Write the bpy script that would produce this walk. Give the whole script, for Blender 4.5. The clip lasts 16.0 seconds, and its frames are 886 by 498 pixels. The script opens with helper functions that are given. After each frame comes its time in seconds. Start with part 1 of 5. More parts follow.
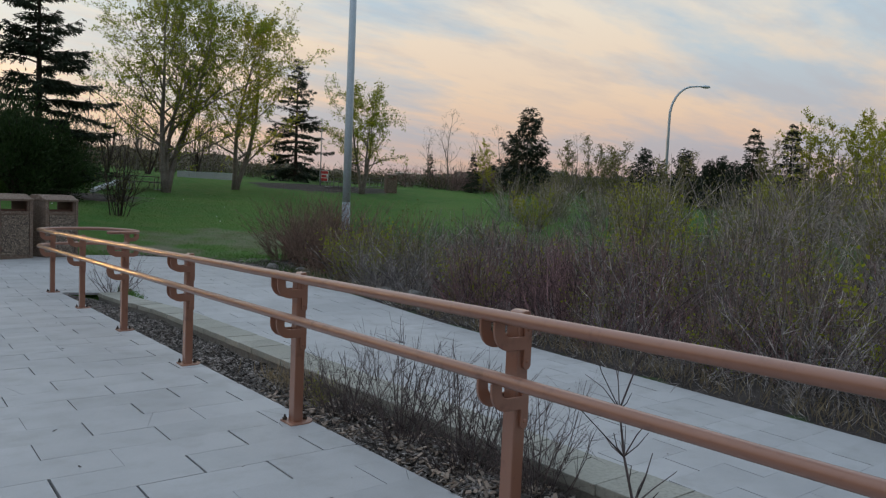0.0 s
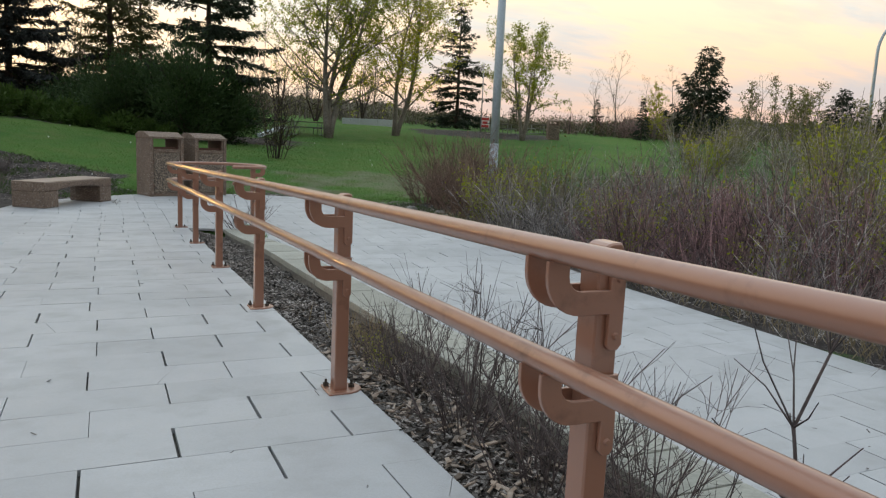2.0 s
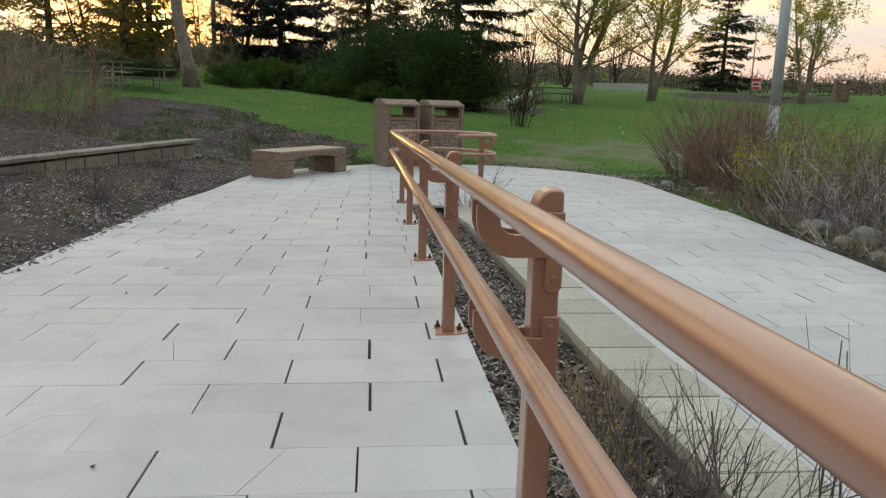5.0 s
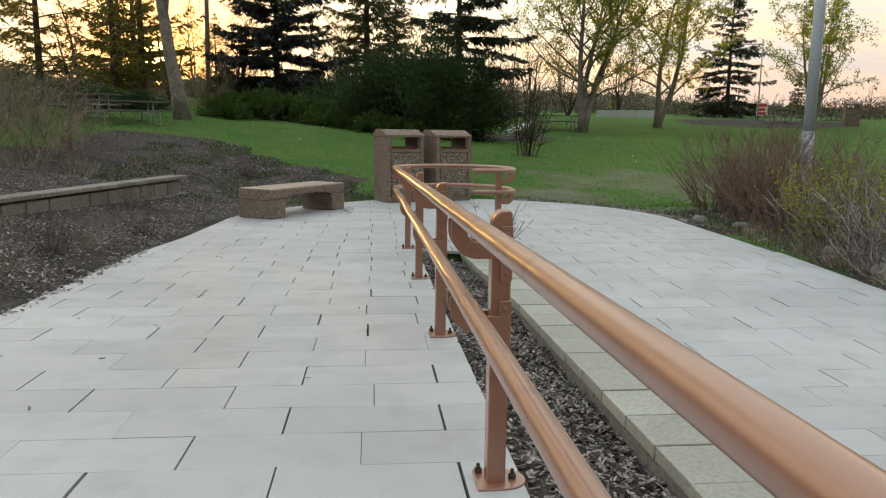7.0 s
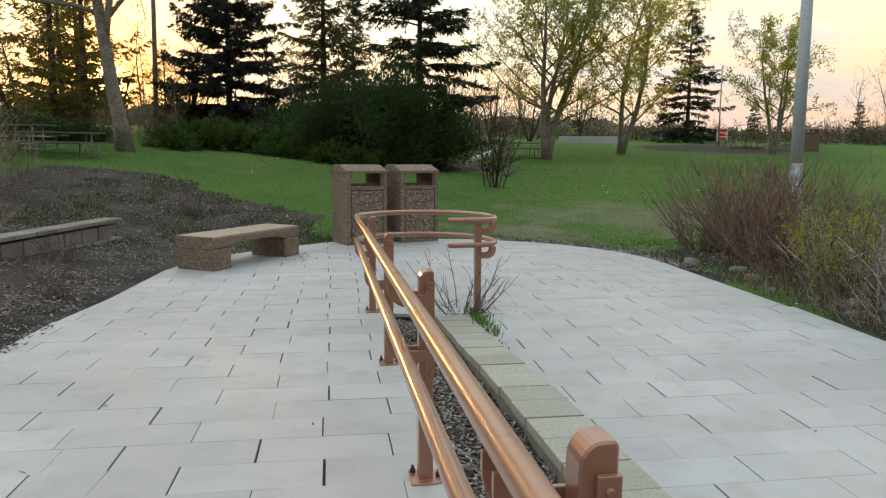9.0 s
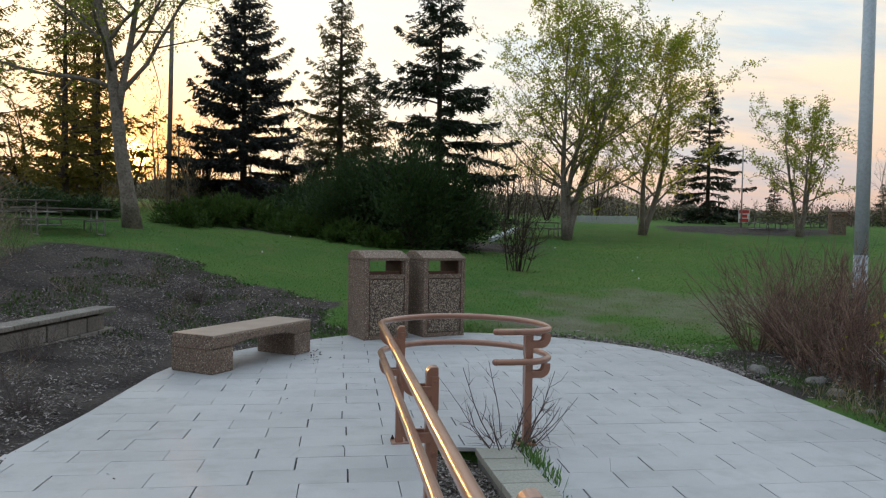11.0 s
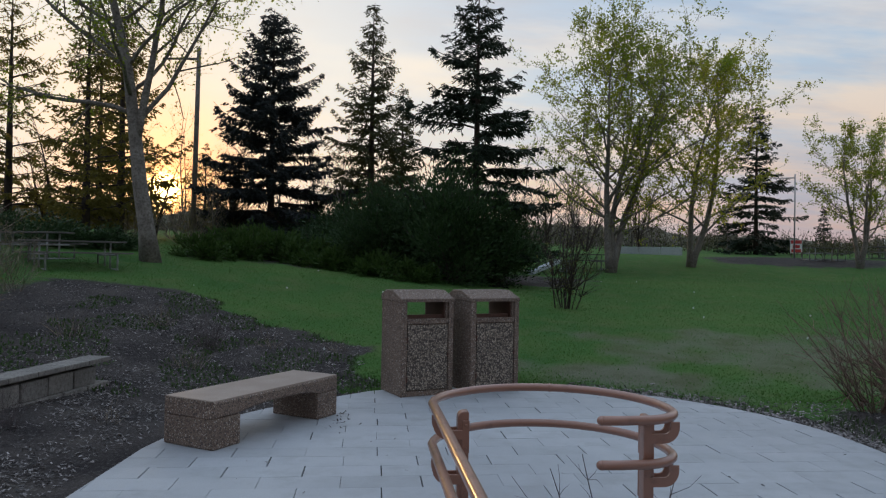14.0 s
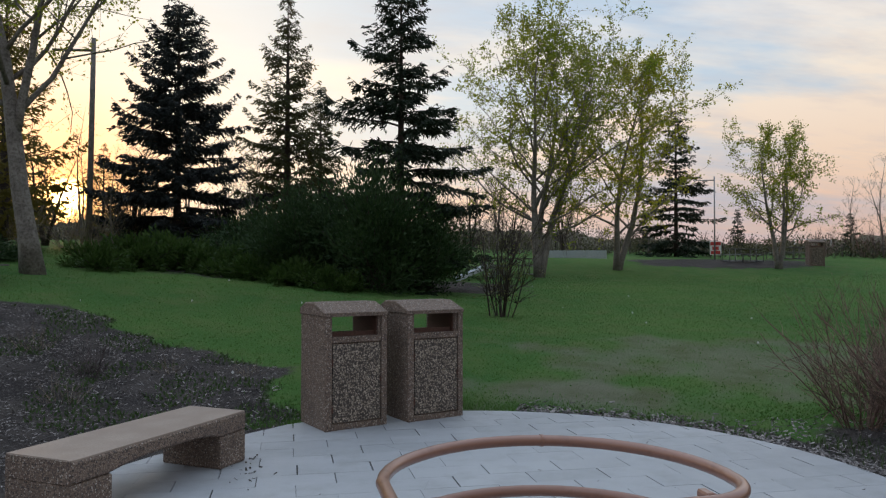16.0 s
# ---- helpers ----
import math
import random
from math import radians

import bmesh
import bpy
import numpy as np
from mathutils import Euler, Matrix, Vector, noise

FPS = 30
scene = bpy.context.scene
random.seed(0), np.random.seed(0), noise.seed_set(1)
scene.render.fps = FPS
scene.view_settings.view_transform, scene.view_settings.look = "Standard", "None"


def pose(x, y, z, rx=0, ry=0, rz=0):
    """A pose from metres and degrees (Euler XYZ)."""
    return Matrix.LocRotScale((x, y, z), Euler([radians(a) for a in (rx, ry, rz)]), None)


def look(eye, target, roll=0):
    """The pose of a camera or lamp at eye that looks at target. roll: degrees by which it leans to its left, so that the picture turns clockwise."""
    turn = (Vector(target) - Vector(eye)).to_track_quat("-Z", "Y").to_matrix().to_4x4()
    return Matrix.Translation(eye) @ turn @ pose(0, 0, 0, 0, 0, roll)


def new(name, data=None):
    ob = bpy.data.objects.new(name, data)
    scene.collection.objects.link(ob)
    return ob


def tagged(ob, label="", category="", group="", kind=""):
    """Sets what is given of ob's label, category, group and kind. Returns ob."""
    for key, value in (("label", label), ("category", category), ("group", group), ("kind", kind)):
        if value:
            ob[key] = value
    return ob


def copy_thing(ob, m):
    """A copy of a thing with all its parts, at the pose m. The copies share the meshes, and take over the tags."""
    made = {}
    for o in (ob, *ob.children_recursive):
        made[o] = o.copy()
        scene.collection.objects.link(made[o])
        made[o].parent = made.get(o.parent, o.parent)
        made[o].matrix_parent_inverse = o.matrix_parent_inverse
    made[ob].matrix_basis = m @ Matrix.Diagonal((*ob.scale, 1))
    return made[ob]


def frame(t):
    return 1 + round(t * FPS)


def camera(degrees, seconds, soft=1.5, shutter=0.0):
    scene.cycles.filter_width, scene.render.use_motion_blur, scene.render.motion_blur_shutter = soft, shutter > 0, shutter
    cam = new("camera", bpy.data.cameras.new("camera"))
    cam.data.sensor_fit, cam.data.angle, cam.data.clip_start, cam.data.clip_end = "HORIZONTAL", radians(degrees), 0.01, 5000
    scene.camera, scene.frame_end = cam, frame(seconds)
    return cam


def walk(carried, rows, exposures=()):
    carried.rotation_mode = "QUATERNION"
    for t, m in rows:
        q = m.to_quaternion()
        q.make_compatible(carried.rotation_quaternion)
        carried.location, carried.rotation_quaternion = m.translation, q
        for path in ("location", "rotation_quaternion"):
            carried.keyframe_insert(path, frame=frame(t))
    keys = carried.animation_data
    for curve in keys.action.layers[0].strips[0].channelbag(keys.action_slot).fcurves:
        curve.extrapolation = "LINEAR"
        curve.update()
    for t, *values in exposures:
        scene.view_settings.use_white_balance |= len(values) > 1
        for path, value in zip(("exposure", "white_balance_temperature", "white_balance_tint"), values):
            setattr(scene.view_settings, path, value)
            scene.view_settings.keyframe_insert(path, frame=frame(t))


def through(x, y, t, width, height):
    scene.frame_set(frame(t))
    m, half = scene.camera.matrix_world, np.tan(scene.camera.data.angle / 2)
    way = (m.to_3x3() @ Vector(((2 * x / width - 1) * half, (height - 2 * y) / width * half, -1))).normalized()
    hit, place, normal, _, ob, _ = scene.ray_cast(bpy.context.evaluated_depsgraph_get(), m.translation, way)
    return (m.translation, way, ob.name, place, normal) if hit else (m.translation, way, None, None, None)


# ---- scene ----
cam = camera(61.6, 16.0, soft=1.25)
PATH = [
    (0, (0.213, 0.304, 1.802), (1.42, 1.892, 1.663), 2.5),
    (0.5, (0.464, 0.549, 1.73), (1.716, 2.098, 1.548), 1.9),
    (1, (0.712, 0.756, 1.665), (1.955, 2.299, 1.396), 1.1),
    (1.5, (0.985, 0.97, 1.599), (1.93, 2.712, 1.33), 2.3),
    (2, (1.244, 1.131, 1.572), (2.069, 2.93, 1.283), 2.6),
    (2.5, (1.462, 1.342, 1.543), (2.206, 3.171, 1.223), 2.4),
    (3, (1.623, 1.567, 1.538), (2.121, 3.467, 1.163), 2.4),
    (3.5, (1.692, 1.913, 1.515), (2.134, 3.821, 1.11), 3.2),
    (4, (1.748, 2.221, 1.482), (2.093, 4.15, 1.079), 2.2),
    (4.5, (1.826, 2.445, 1.505), (2.024, 4.393, 1.101), 1.8),
    (7, (1.806, 4.027, 1.51), (1.998, 5.992, 1.19), 0.8),
    (7.5, (1.838, 4.282, 1.572), (1.996, 6.252, 1.266), 0.5),
    (8, (1.837, 4.603, 1.619), (2.076, 6.566, 1.323), 1.1),
    (8.5, (1.823, 4.938, 1.65), (2.131, 6.894, 1.367), 0.4),
    (9, (1.824, 5.295, 1.682), (2.123, 7.256, 1.427), 0.4),
    (9.5, (1.732, 5.666, 1.727), (2.041, 7.633, 1.532), -0.2),
    (10, (1.702, 5.984, 1.775), (1.922, 7.967, 1.627), -0.3),
    (12.5, (1.818, 7.378, 1.9), (2.183, 9.344, 1.95), 3.7),
    (13, (1.77, 7.678, 1.894), (2.15, 9.641, 1.953), 2.1),
    (13.5, (1.768, 8.036, 1.907), (1.954, 10.026, 1.982), 2.5),
    (14, (1.71, 8.331, 1.903), (1.9, 10.322, 1.929), 1.0),
    (14.5, (1.7, 8.729, 1.926), (1.997, 10.705, 1.849), -2.1),
    (15, (1.731, 9.107, 1.927), (2.048, 11.081, 1.874), -1.6),
    (15.5, (1.703, 9.52, 1.922), (2.056, 11.488, 1.983), -0.5),
    (16, (1.728, 9.827, 1.883), (2.132, 11.786, 1.929), 0.1),
]
EXPOSURES = [(0.0, -0.36, 6800, 10), (1.0, -0.04, 6950, 10), (1.5, 0.18, 7200, 9), (2.0, 0.26, 7500, 9), (3.5, 0.40, 8200, 9), (4.5, 0.44, 8300, 9), (9.0, 0.41, 8200, 8), (10.0, 0.38, 8000, 8), (12.3, -0.38, 6250, 12), (14.0, -0.44, 6300, 12), (14.5, -0.38, 6450, 12), (15.0, -0.10, 6650, 12), (15.5, -0.13, 6700, 12), (16.0, -0.23, 6650, 12)]
walk(cam, [(t, look(eye, target, roll)) for t, eye, target, roll in PATH], EXPOSURES)

# ---------------------------------------------------------------- light
SUN_AZ, SUN_EL = -15.3, 4.55          # degrees from +y towards +x, and up
sun_dir = Vector((math.sin(radians(SUN_AZ)) * math.cos(radians(SUN_EL)), math.cos(radians(SUN_AZ)) * math.cos(radians(SUN_EL)), math.sin(radians(SUN_EL))))


class Nodes:
    """Short hand for a node tree."""

    def __init__(self, tree):
        self.t = tree
        tree.nodes.clear()

    def add(self, kind, **props):
        n = self.t.nodes.new(kind)
        if "operation" in props:
            n.operation = props["operation"]
        if "use_clamp" in props:
            n.use_clamp = props["use_clamp"]
        if "data_type" in props:
            n.data_type, n.blend_type = props["data_type"], props["blend_type"]
        if "attribute_name" in props:
            n.attribute_name = props["attribute_name"]
        if "sky_type" in props:
            n.sky_type, n.sun_disc = props["sky_type"], props["sun_disc"]
        return n

    def link(self, a, b):
        self.t.links.new(a, b)

    def put(self, sock, v):
        if isinstance(v, bpy.types.NodeSocket):
            self.t.links.new(v, sock)
        elif isinstance(v, (tuple, list)) and len(v) == 3 and sock.type == "RGBA":
            sock.default_value = (*v, 1)
        else:
            sock.default_value = v

    def math(self, op, a, b=0.0, c=0.0, clamp=False):
        n = self.add("ShaderNodeMath", operation=op, use_clamp=clamp)
        for s, v in zip(n.inputs, (a, b, c)):
            self.put(s, v)
        return n.outputs[0]

    def mix(self, f, a, b, blend="MIX"):
        n = self.add("ShaderNodeMix", data_type="RGBA", blend_type=blend)
        self.put(n.inputs[0], f), self.put(n.inputs[6], a), self.put(n.inputs[7], b)
        return n.outputs[2]

    def noise(self, vec, scale, detail=4.0, rough=0.55, out=0):
        n = self.add("ShaderNodeTexNoise")
        if vec is not None:
            self.link(vec, n.inputs["Vector"])
        n.inputs["Scale"].default_value, n.inputs["Detail"].default_value, n.inputs["Roughness"].default_value = scale, detail, rough
        return n.outputs[out]

    def ramp(self, f, *stops):
        n = self.add("ShaderNodeValToRGB")
        self.link(f, n.inputs[0])
        els = n.color_ramp.elements
        while len(els) < len(stops):
            els.new(0.5)
        for e, (p, c) in zip(els, stops):
            e.position, e.color = p, (*c, 1) if isinstance(c, tuple) else (c, c, c, 1)
        return n.outputs[0]

    def scaled(self, vec, x, y, z):
        n = self.add("ShaderNodeMapping")
        self.link(vec, n.inputs[0])
        n.inputs["Scale"].default_value = (x, y, z)
        return n.outputs[0]


def build_world():
    w = bpy.data.worlds.new("evening_sky")
    scene.world = w
    w.use_nodes = True
    n = Nodes(w.node_tree)
    way = n.add("ShaderNodeTexCoord").outputs["Generated"]
    sep = n.add("ShaderNodeSeparateXYZ")
    n.link(way, sep.inputs[0])
    up = n.math("MAXIMUM", sep.outputs[2], 0.0)
    sky = n.add("ShaderNodeTexSky", sky_type="NISHITA", sun_disc=False)
    sky.sun_elevation, sky.sun_rotation, sky.dust_density, sky.air_density = radians(SUN_EL), radians(SUN_AZ), 1.5, 1.0
    clear = n.mix(1.0, sky.outputs[0], (0.055, 0.062, 0.078), "MULTIPLY")
    # thin layers of cloud, flattened towards the horizon
    flat = n.add("ShaderNodeVectorMath", operation="DIVIDE")
    n.link(way, flat.inputs[0])
    comb = n.add("ShaderNodeCombineXYZ")
    deep = n.math("ADD", up, 0.16)
    n.link(deep, comb.inputs[0]), n.link(deep, comb.inputs[1])
    comb.inputs[2].default_value = 1.0
    n.link(comb.outputs[0], flat.inputs[1])
    sheet = n.scaled(flat.outputs[0], 0.55, 1.2, 2.0)
    c1 = n.noise(sheet, 1.15, 6.0, 0.58)
    c2 = n.noise(n.scaled(flat.outputs[0], 0.9, 2.2, 3.0), 2.1, 5.0, 0.6)
    # colour of the cloud by height: pink at the horizon, peach, then grey white, then blue grey
    tone = n.ramp(up, (0.0, (0.90, 0.57, 0.50)), (0.04, (0.93, 0.66, 0.57)), (0.075, (1.09, 0.76, 0.61)), (0.13, (1.24, 0.95, 0.73)), (0.24, (1.32, 1.18, 1.00)), (0.38, (1.11, 1.19, 1.27)), (0.55, (0.98, 1.15, 1.36)), (1.0, (1.48, 1.88, 2.35)))
    blue = n.ramp(up, (0.0, (0.90, 0.60, 0.56)), (0.07, (0.70, 0.66, 0.74)), (0.2, (0.79, 0.95, 1.08)), (0.40, (0.64, 0.88, 1.16)), (0.55, (0.80, 0.98, 1.20)), (1.0, (1.34, 1.68, 2.10)))
    mask = n.ramp(c1, (0.43, 0.0), (0.58, 1.0))
    body = n.mix(mask, blue, tone)
    veil = n.ramp(c2, (0.46, 0.0), (0.75, 1.0))
    body = n.mix(n.math("MULTIPLY", veil, 0.5), body, (0.74, 0.71, 0.77))
    body = n.mix(0.22, body, clear)
    # brightness round the low sun
    dot = n.add("ShaderNodeVectorMath", operation="DOT_PRODUCT")
    n.link(way, dot.inputs[0])
    dot.inputs[1].default_value = sun_dir
    near = n.math("MAXIMUM", dot.outputs["Value"], 0.0)
    wide = n.math("POWER", near, 8.0)
    tight = n.math("POWER", near, 240.0)
    core = n.math("POWER", near, 9000.0)
    warm = n.math("POWER", near, 120.0)
    cream = n.math("MULTIPLY", n.math("POWER", near, 13.0), 0.7)
    body = n.mix(cream, body, (1.22, 1.07, 0.84))
    body = n.mix(warm, body, n.mix(1.0, body, (1.0, 0.62, 0.32), "MULTIPLY"))
    glow = n.mix(wide, (0, 0, 0), (0.38, 0.31, 0.20))
    glow = n.mix(1.0, glow, n.mix(tight, (0, 0, 0), (1.3, 0.50, 0.07)), "ADD")
    glow = n.mix(1.0, glow, n.mix(core, (0, 0, 0), (40.0, 22.0, 7.0)), "ADD")
    # the sky opposite the sunset is dimmer
    dusk = n.math("MINIMUM", n.math("MULTIPLY_ADD", dot.outputs["Value"], 0.52, 0.95), 1.0)
    dim = n.add("ShaderNodeCombineColor")
    for sock in dim.inputs[:3]:
        n.link(dusk, sock)
    body = n.mix(1.0, body, dim.outputs[0], "MULTIPLY")
    total = n.mix(1.0, body, glow, "ADD")
    back = n.add("ShaderNodeBackground")
    n.link(total, back.inputs[0])
    back.inputs[1].default_value = 1.0
    n.link(back.outputs[0], n.add("ShaderNodeOutputWorld").inputs[0])


build_world()
sun = new("sun", bpy.data.lights.new("sun", "SUN"))
sun.data.energy, sun.data.angle, sun.data.color = 1.7, radians(1.5), (1.0, 0.55, 0.22)
sun.matrix_world = look((0, 0, 0), -sun_dir)

# ---------------------------------------------------------------- materials


def material(name, rough=0.8, metal=0.0):
    m = bpy.data.materials.new(name)
    m.use_nodes = True
    n = Nodes(m.node_tree)
    bsdf = n.add("ShaderNodeBsdfPrincipled")
    n.link(bsdf.outputs[0], n.add("ShaderNodeOutputMaterial").inputs[0])
    bsdf.inputs["Roughness"].default_value, bsdf.inputs["Metallic"].default_value = rough, metal
    return m, n, bsdf


def bump(n, bsdf, height, strength, distance):
    b = n.add("ShaderNodeBump")
    b.inputs["Strength"].default_value, b.inputs["Distance"].default_value = strength, distance
    n.link(height, b.inputs["Height"])
    n.link(b.outputs[0], bsdf.inputs["Normal"])


def two_scale(name, a, b, c, big, small, rough=0.85, relief=0.4, depth=0.01, per=None, spread=0.25, coords="Object", metal=0.0):
    """Colour between a and b by a large noise, with c in the fine grain; per: 'object' or 'island' varies each piece."""
    m, n, bsdf = material(name, rough, metal)
    tc = n.add("ShaderNodeTexCoord").outputs[coords] if coords != "World" else n.add("ShaderNodeNewGeometry").outputs["Position"]
    large, fine = n.noise(tc, big, 4.0), n.noise(tc, small, 5.0, 0.65)
    col = n.mix(n.ramp(large, (0.35, 0.0), (0.65, 1.0)), a, b)
    col = n.mix(n.ramp(fine, (0.42, 0.0), (0.72, 1.0)), col, c)
    if per:
        r = n.add("ShaderNodeObjectInfo").outputs["Random"] if per == "object" else n.add("ShaderNodeNewGeometry").outputs["Random Per Island"]
        k = n.math("MULTIPLY_ADD", r, 2 * spread, 1 - spread)
        cc = n.add("ShaderNodeCombineColor")
        for s in cc.inputs[:3]:
            n.link(k, s)
        col = n.mix(1.0, col, cc.outputs[0], "MULTIPLY")
    n.link(col, bsdf.inputs["Base Color"])
    if relief:
        bump(n, bsdf, fine, relief, depth)
    return m


def build_paver():
    m, n, bsdf = material("paver_concrete", 0.72)
    pos = n.add("ShaderNodeNewGeometry").outputs["Position"]
    rnd = n.add("ShaderNodeObjectInfo").outputs["Random"]
    big, mid, fine = n.noise(pos, 0.55, 4.0), n.noise(pos, 3.5, 5.0, 0.6), n.noise(pos, 120.0, 3.0, 0.7)
    col = n.mix(n.ramp(big, (0.35, 0.0), (0.68, 1.0)), (0.325, 0.338, 0.360), (0.415, 0.430, 0.450))
    col = n.mix(n.ramp(mid, (0.5, 0.0), (0.75, 0.75)), col, (0.30, 0.30, 0.305))
    col = n.mix(n.ramp(fine, (0.35, 0.35), (0.55, 0.0)), col, (0.30, 0.30, 0.30))
    k = n.math("MULTIPLY_ADD", rnd, 0.14, 0.93)
    cc = n.add("ShaderNodeCombineColor")
    for s in cc.inputs[:3]:
        n.link(k, s)
    n.link(n.mix(1.0, col, cc.outputs[0], "MULTIPLY"), bsdf.inputs["Base Color"])
    n.link(n.math("MULTIPLY_ADD", mid, 0.4, 0.31), bsdf.inputs["Roughness"])
    bsdf.inputs["Specular IOR Level"].default_value = 0.8
    bump(n, bsdf, n.math("ADD", fine, n.math("MULTIPLY", mid, 2.0)), 0.25, 0.004)
    return m


def build_ground():
    m, n, bsdf = material("ground_cover", 0.95)
    bsdf.inputs["Specular IOR Level"].default_value = 0.12
    pos = n.add("ShaderNodeNewGeometry").outputs["Position"]
    big, mid, fine = n.noise(pos, 0.16, 4.0), n.noise(pos, 1.3, 5.0, 0.62), n.noise(pos, 28.0, 4.0, 0.7)
    grass = n.mix(n.ramp(big, (0.35, 0.0), (0.65, 1.0)), (0.046, 0.130, 0.030), (0.090, 0.180, 0.043))
    grass = n.mix(n.ramp(mid, (0.42, 0.0), (0.74, 0.7)), grass, (0.135, 0.165, 0.058))
    grass = n.mix(n.ramp(fine, (0.4, 0.0), (0.75, 0.4)), grass, (0.026, 0.062, 0.014))
    soil = n.mix(n.ramp(mid, (0.35, 0.0), (0.65, 1.0)), (0.036, 0.031, 0.031), (0.082, 0.070, 0.065))
    soil = n.mix(n.ramp(fine, (0.54, 0.0), (0.74, 0.8)), soil, (0.22, 0.205, 0.195))
    worn = n.mix(n.ramp(mid, (0.38, 0.0), (0.62, 1.0)), (0.21, 0.185, 0.155), (0.115, 0.125, 0.07))
    at = n.add("ShaderNodeAttribute", attribute_name="mulch")
    at2 = n.add("ShaderNodeAttribute", attribute_name="worn")
    jag = n.math("MULTIPLY_ADD", mid, 1.5, -0.75)
    f1 = n.ramp(n.math("ADD", at.outputs["Fac"], jag), (0.36, 0.0), (0.64, 1.0))
    f2 = n.ramp(n.math("ADD", at2.outputs["Fac"], n.math("MULTIPLY", jag, 0.6)), (0.08, 0.0), (1.05, 0.85))
    col = n.mix(f2, n.mix(f1, grass, soil), worn)
    n.link(col, bsdf.inputs["Base Color"])
    bump(n, bsdf, n.math("ADD", n.math("MULTIPLY", mid, 1.5), fine), 0.9, 0.05)
    return m


def build_rail_paint():
    m, n, bsdf = material("copper_brown_paint", 0.42, 0.2)
    pos = n.add("ShaderNodeNewGeometry").outputs["Position"]
    big, mid, fine = n.noise(pos, 1.1, 4.0), n.noise(pos, 9.0, 6.0, 0.65), n.noise(pos, 90.0, 4.0, 0.7)
    col = n.mix(big, (0.25, 0.110, 0.070), (0.32, 0.148, 0.096))
    col = n.mix(n.ramp(mid, (0.55, 0.0), (0.72, 0.75)), col, (0.155, 0.070, 0.046))
    col = n.mix(n.ramp(fine, (0.64, 0.0), (0.78, 0.3)), col, (0.36, 0.2, 0.14))
    n.link(col, bsdf.inputs["Base Color"])
    n.link(n.math("MULTIPLY_ADD", mid, 0.14, 0.38), bsdf.inputs["Roughness"])
    bsdf.inputs["Coat Weight"].default_value, bsdf.inputs["Coat Roughness"].default_value = 1.0, 0.25
    bump(n, bsdf, n.math("ADD", mid, n.math("MULTIPLY", fine, 0.4)), 0.05, 0.003)
    return m


def build_aggregate(name, base, stone_a, stone_b, scale):
    """Exposed aggregate: pebbles in cement."""
    m, n, bsdf = material(name, 0.82)
    pos = n.add("ShaderNodeTexCoord").outputs["Object"]
    v = n.add("ShaderNodeTexVoronoi")
    n.link(pos, v.inputs["Vector"])
    v.inputs["Scale"].default_value = scale
    sep = n.add("ShaderNodeSeparateColor")
    n.link(v.outputs["Color"], sep.inputs[0])
    stone = n.mix(sep.outputs[0], stone_a, stone_b)
    stone = n.mix(n.ramp(sep.outputs[1], (0.78, 0.0), (0.86, 1.0)), stone, (0.46, 0.40, 0.345))
    stone = n.mix(n.ramp(sep.outputs[2], (0.7, 0.0), (0.8, 1.0)), stone, (0.06, 0.05, 0.045))
    gap = n.ramp(v.outputs["Distance"], (0.35, 0.0), (0.62, 1.0))
    big = n.noise(pos, 2.2, 5.0, 0.6)
    col = n.mix(gap, stone, base)
    col = n.mix(n.ramp(big, (0.5, 0.0), (0.8, 0.55)), col, tuple(c * 0.55 for c in base))
    n.link(col, bsdf.inputs["Base Color"])
    bump(n, bsdf, n.math("SUBTRACT", 1.0, v.outputs["Distance"]), 0.8, 0.008)
    return m


PAVER, GROUND, PAINT = build_paver(), build_ground(), build_rail_paint()
AGGREGATE = build_aggregate("exposed_aggregate", (0.15, 0.104, 0.08), (0.205, 0.143, 0.107), (0.33, 0.245, 0.188), 78.0)
DOOR_AGGREGATE = build_aggregate("fine_exposed_aggregate", (0.075, 0.058, 0.047), (0.27, 0.21, 0.157), (0.54, 0.45, 0.36), 60.0)
SEAT = two_scale("bench_top_concrete", (0.30, 0.23, 0.185), (0.37, 0.295, 0.24), (0.28, 0.22, 0.18), 3.0, 60.0, 0.75, 0.3, 0.004)
LINER = two_scale("brown_liner", (0.10, 0.045, 0.032), (0.14, 0.065, 0.045), (0.06, 0.03, 0.02), 3.0, 40.0, 0.6, 0.1, 0.004)
BED = two_scale("joint_sand", (0.045, 0.042, 0.04), (0.075, 0.07, 0.062), (0.11, 0.10, 0.09), 2.0, 60.0, 0.95, 0.5, 0.01, coords="World")
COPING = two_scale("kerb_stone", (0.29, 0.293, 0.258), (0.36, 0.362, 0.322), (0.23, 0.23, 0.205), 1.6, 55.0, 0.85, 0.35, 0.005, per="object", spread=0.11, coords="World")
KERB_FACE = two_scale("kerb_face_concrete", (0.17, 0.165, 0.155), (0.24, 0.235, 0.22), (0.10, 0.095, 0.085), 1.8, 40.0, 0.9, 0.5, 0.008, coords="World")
CHIP = two_scale("wood_chip", (0.090, 0.077, 0.073), (0.17, 0.150, 0.142), (0.36, 0.335, 0.325), 3.0, 70.0, 0.9, 0.3, 0.004, per="island", spread=0.75, coords="World")
DEAD_LEAF = two_scale("dead_leaf", (0.13, 0.092, 0.07), (0.25, 0.19, 0.15), (0.34, 0.29, 0.25), 3.0, 40.0, 0.85, 0.3, 0.004, per="island", spread=0.6, coords="World")
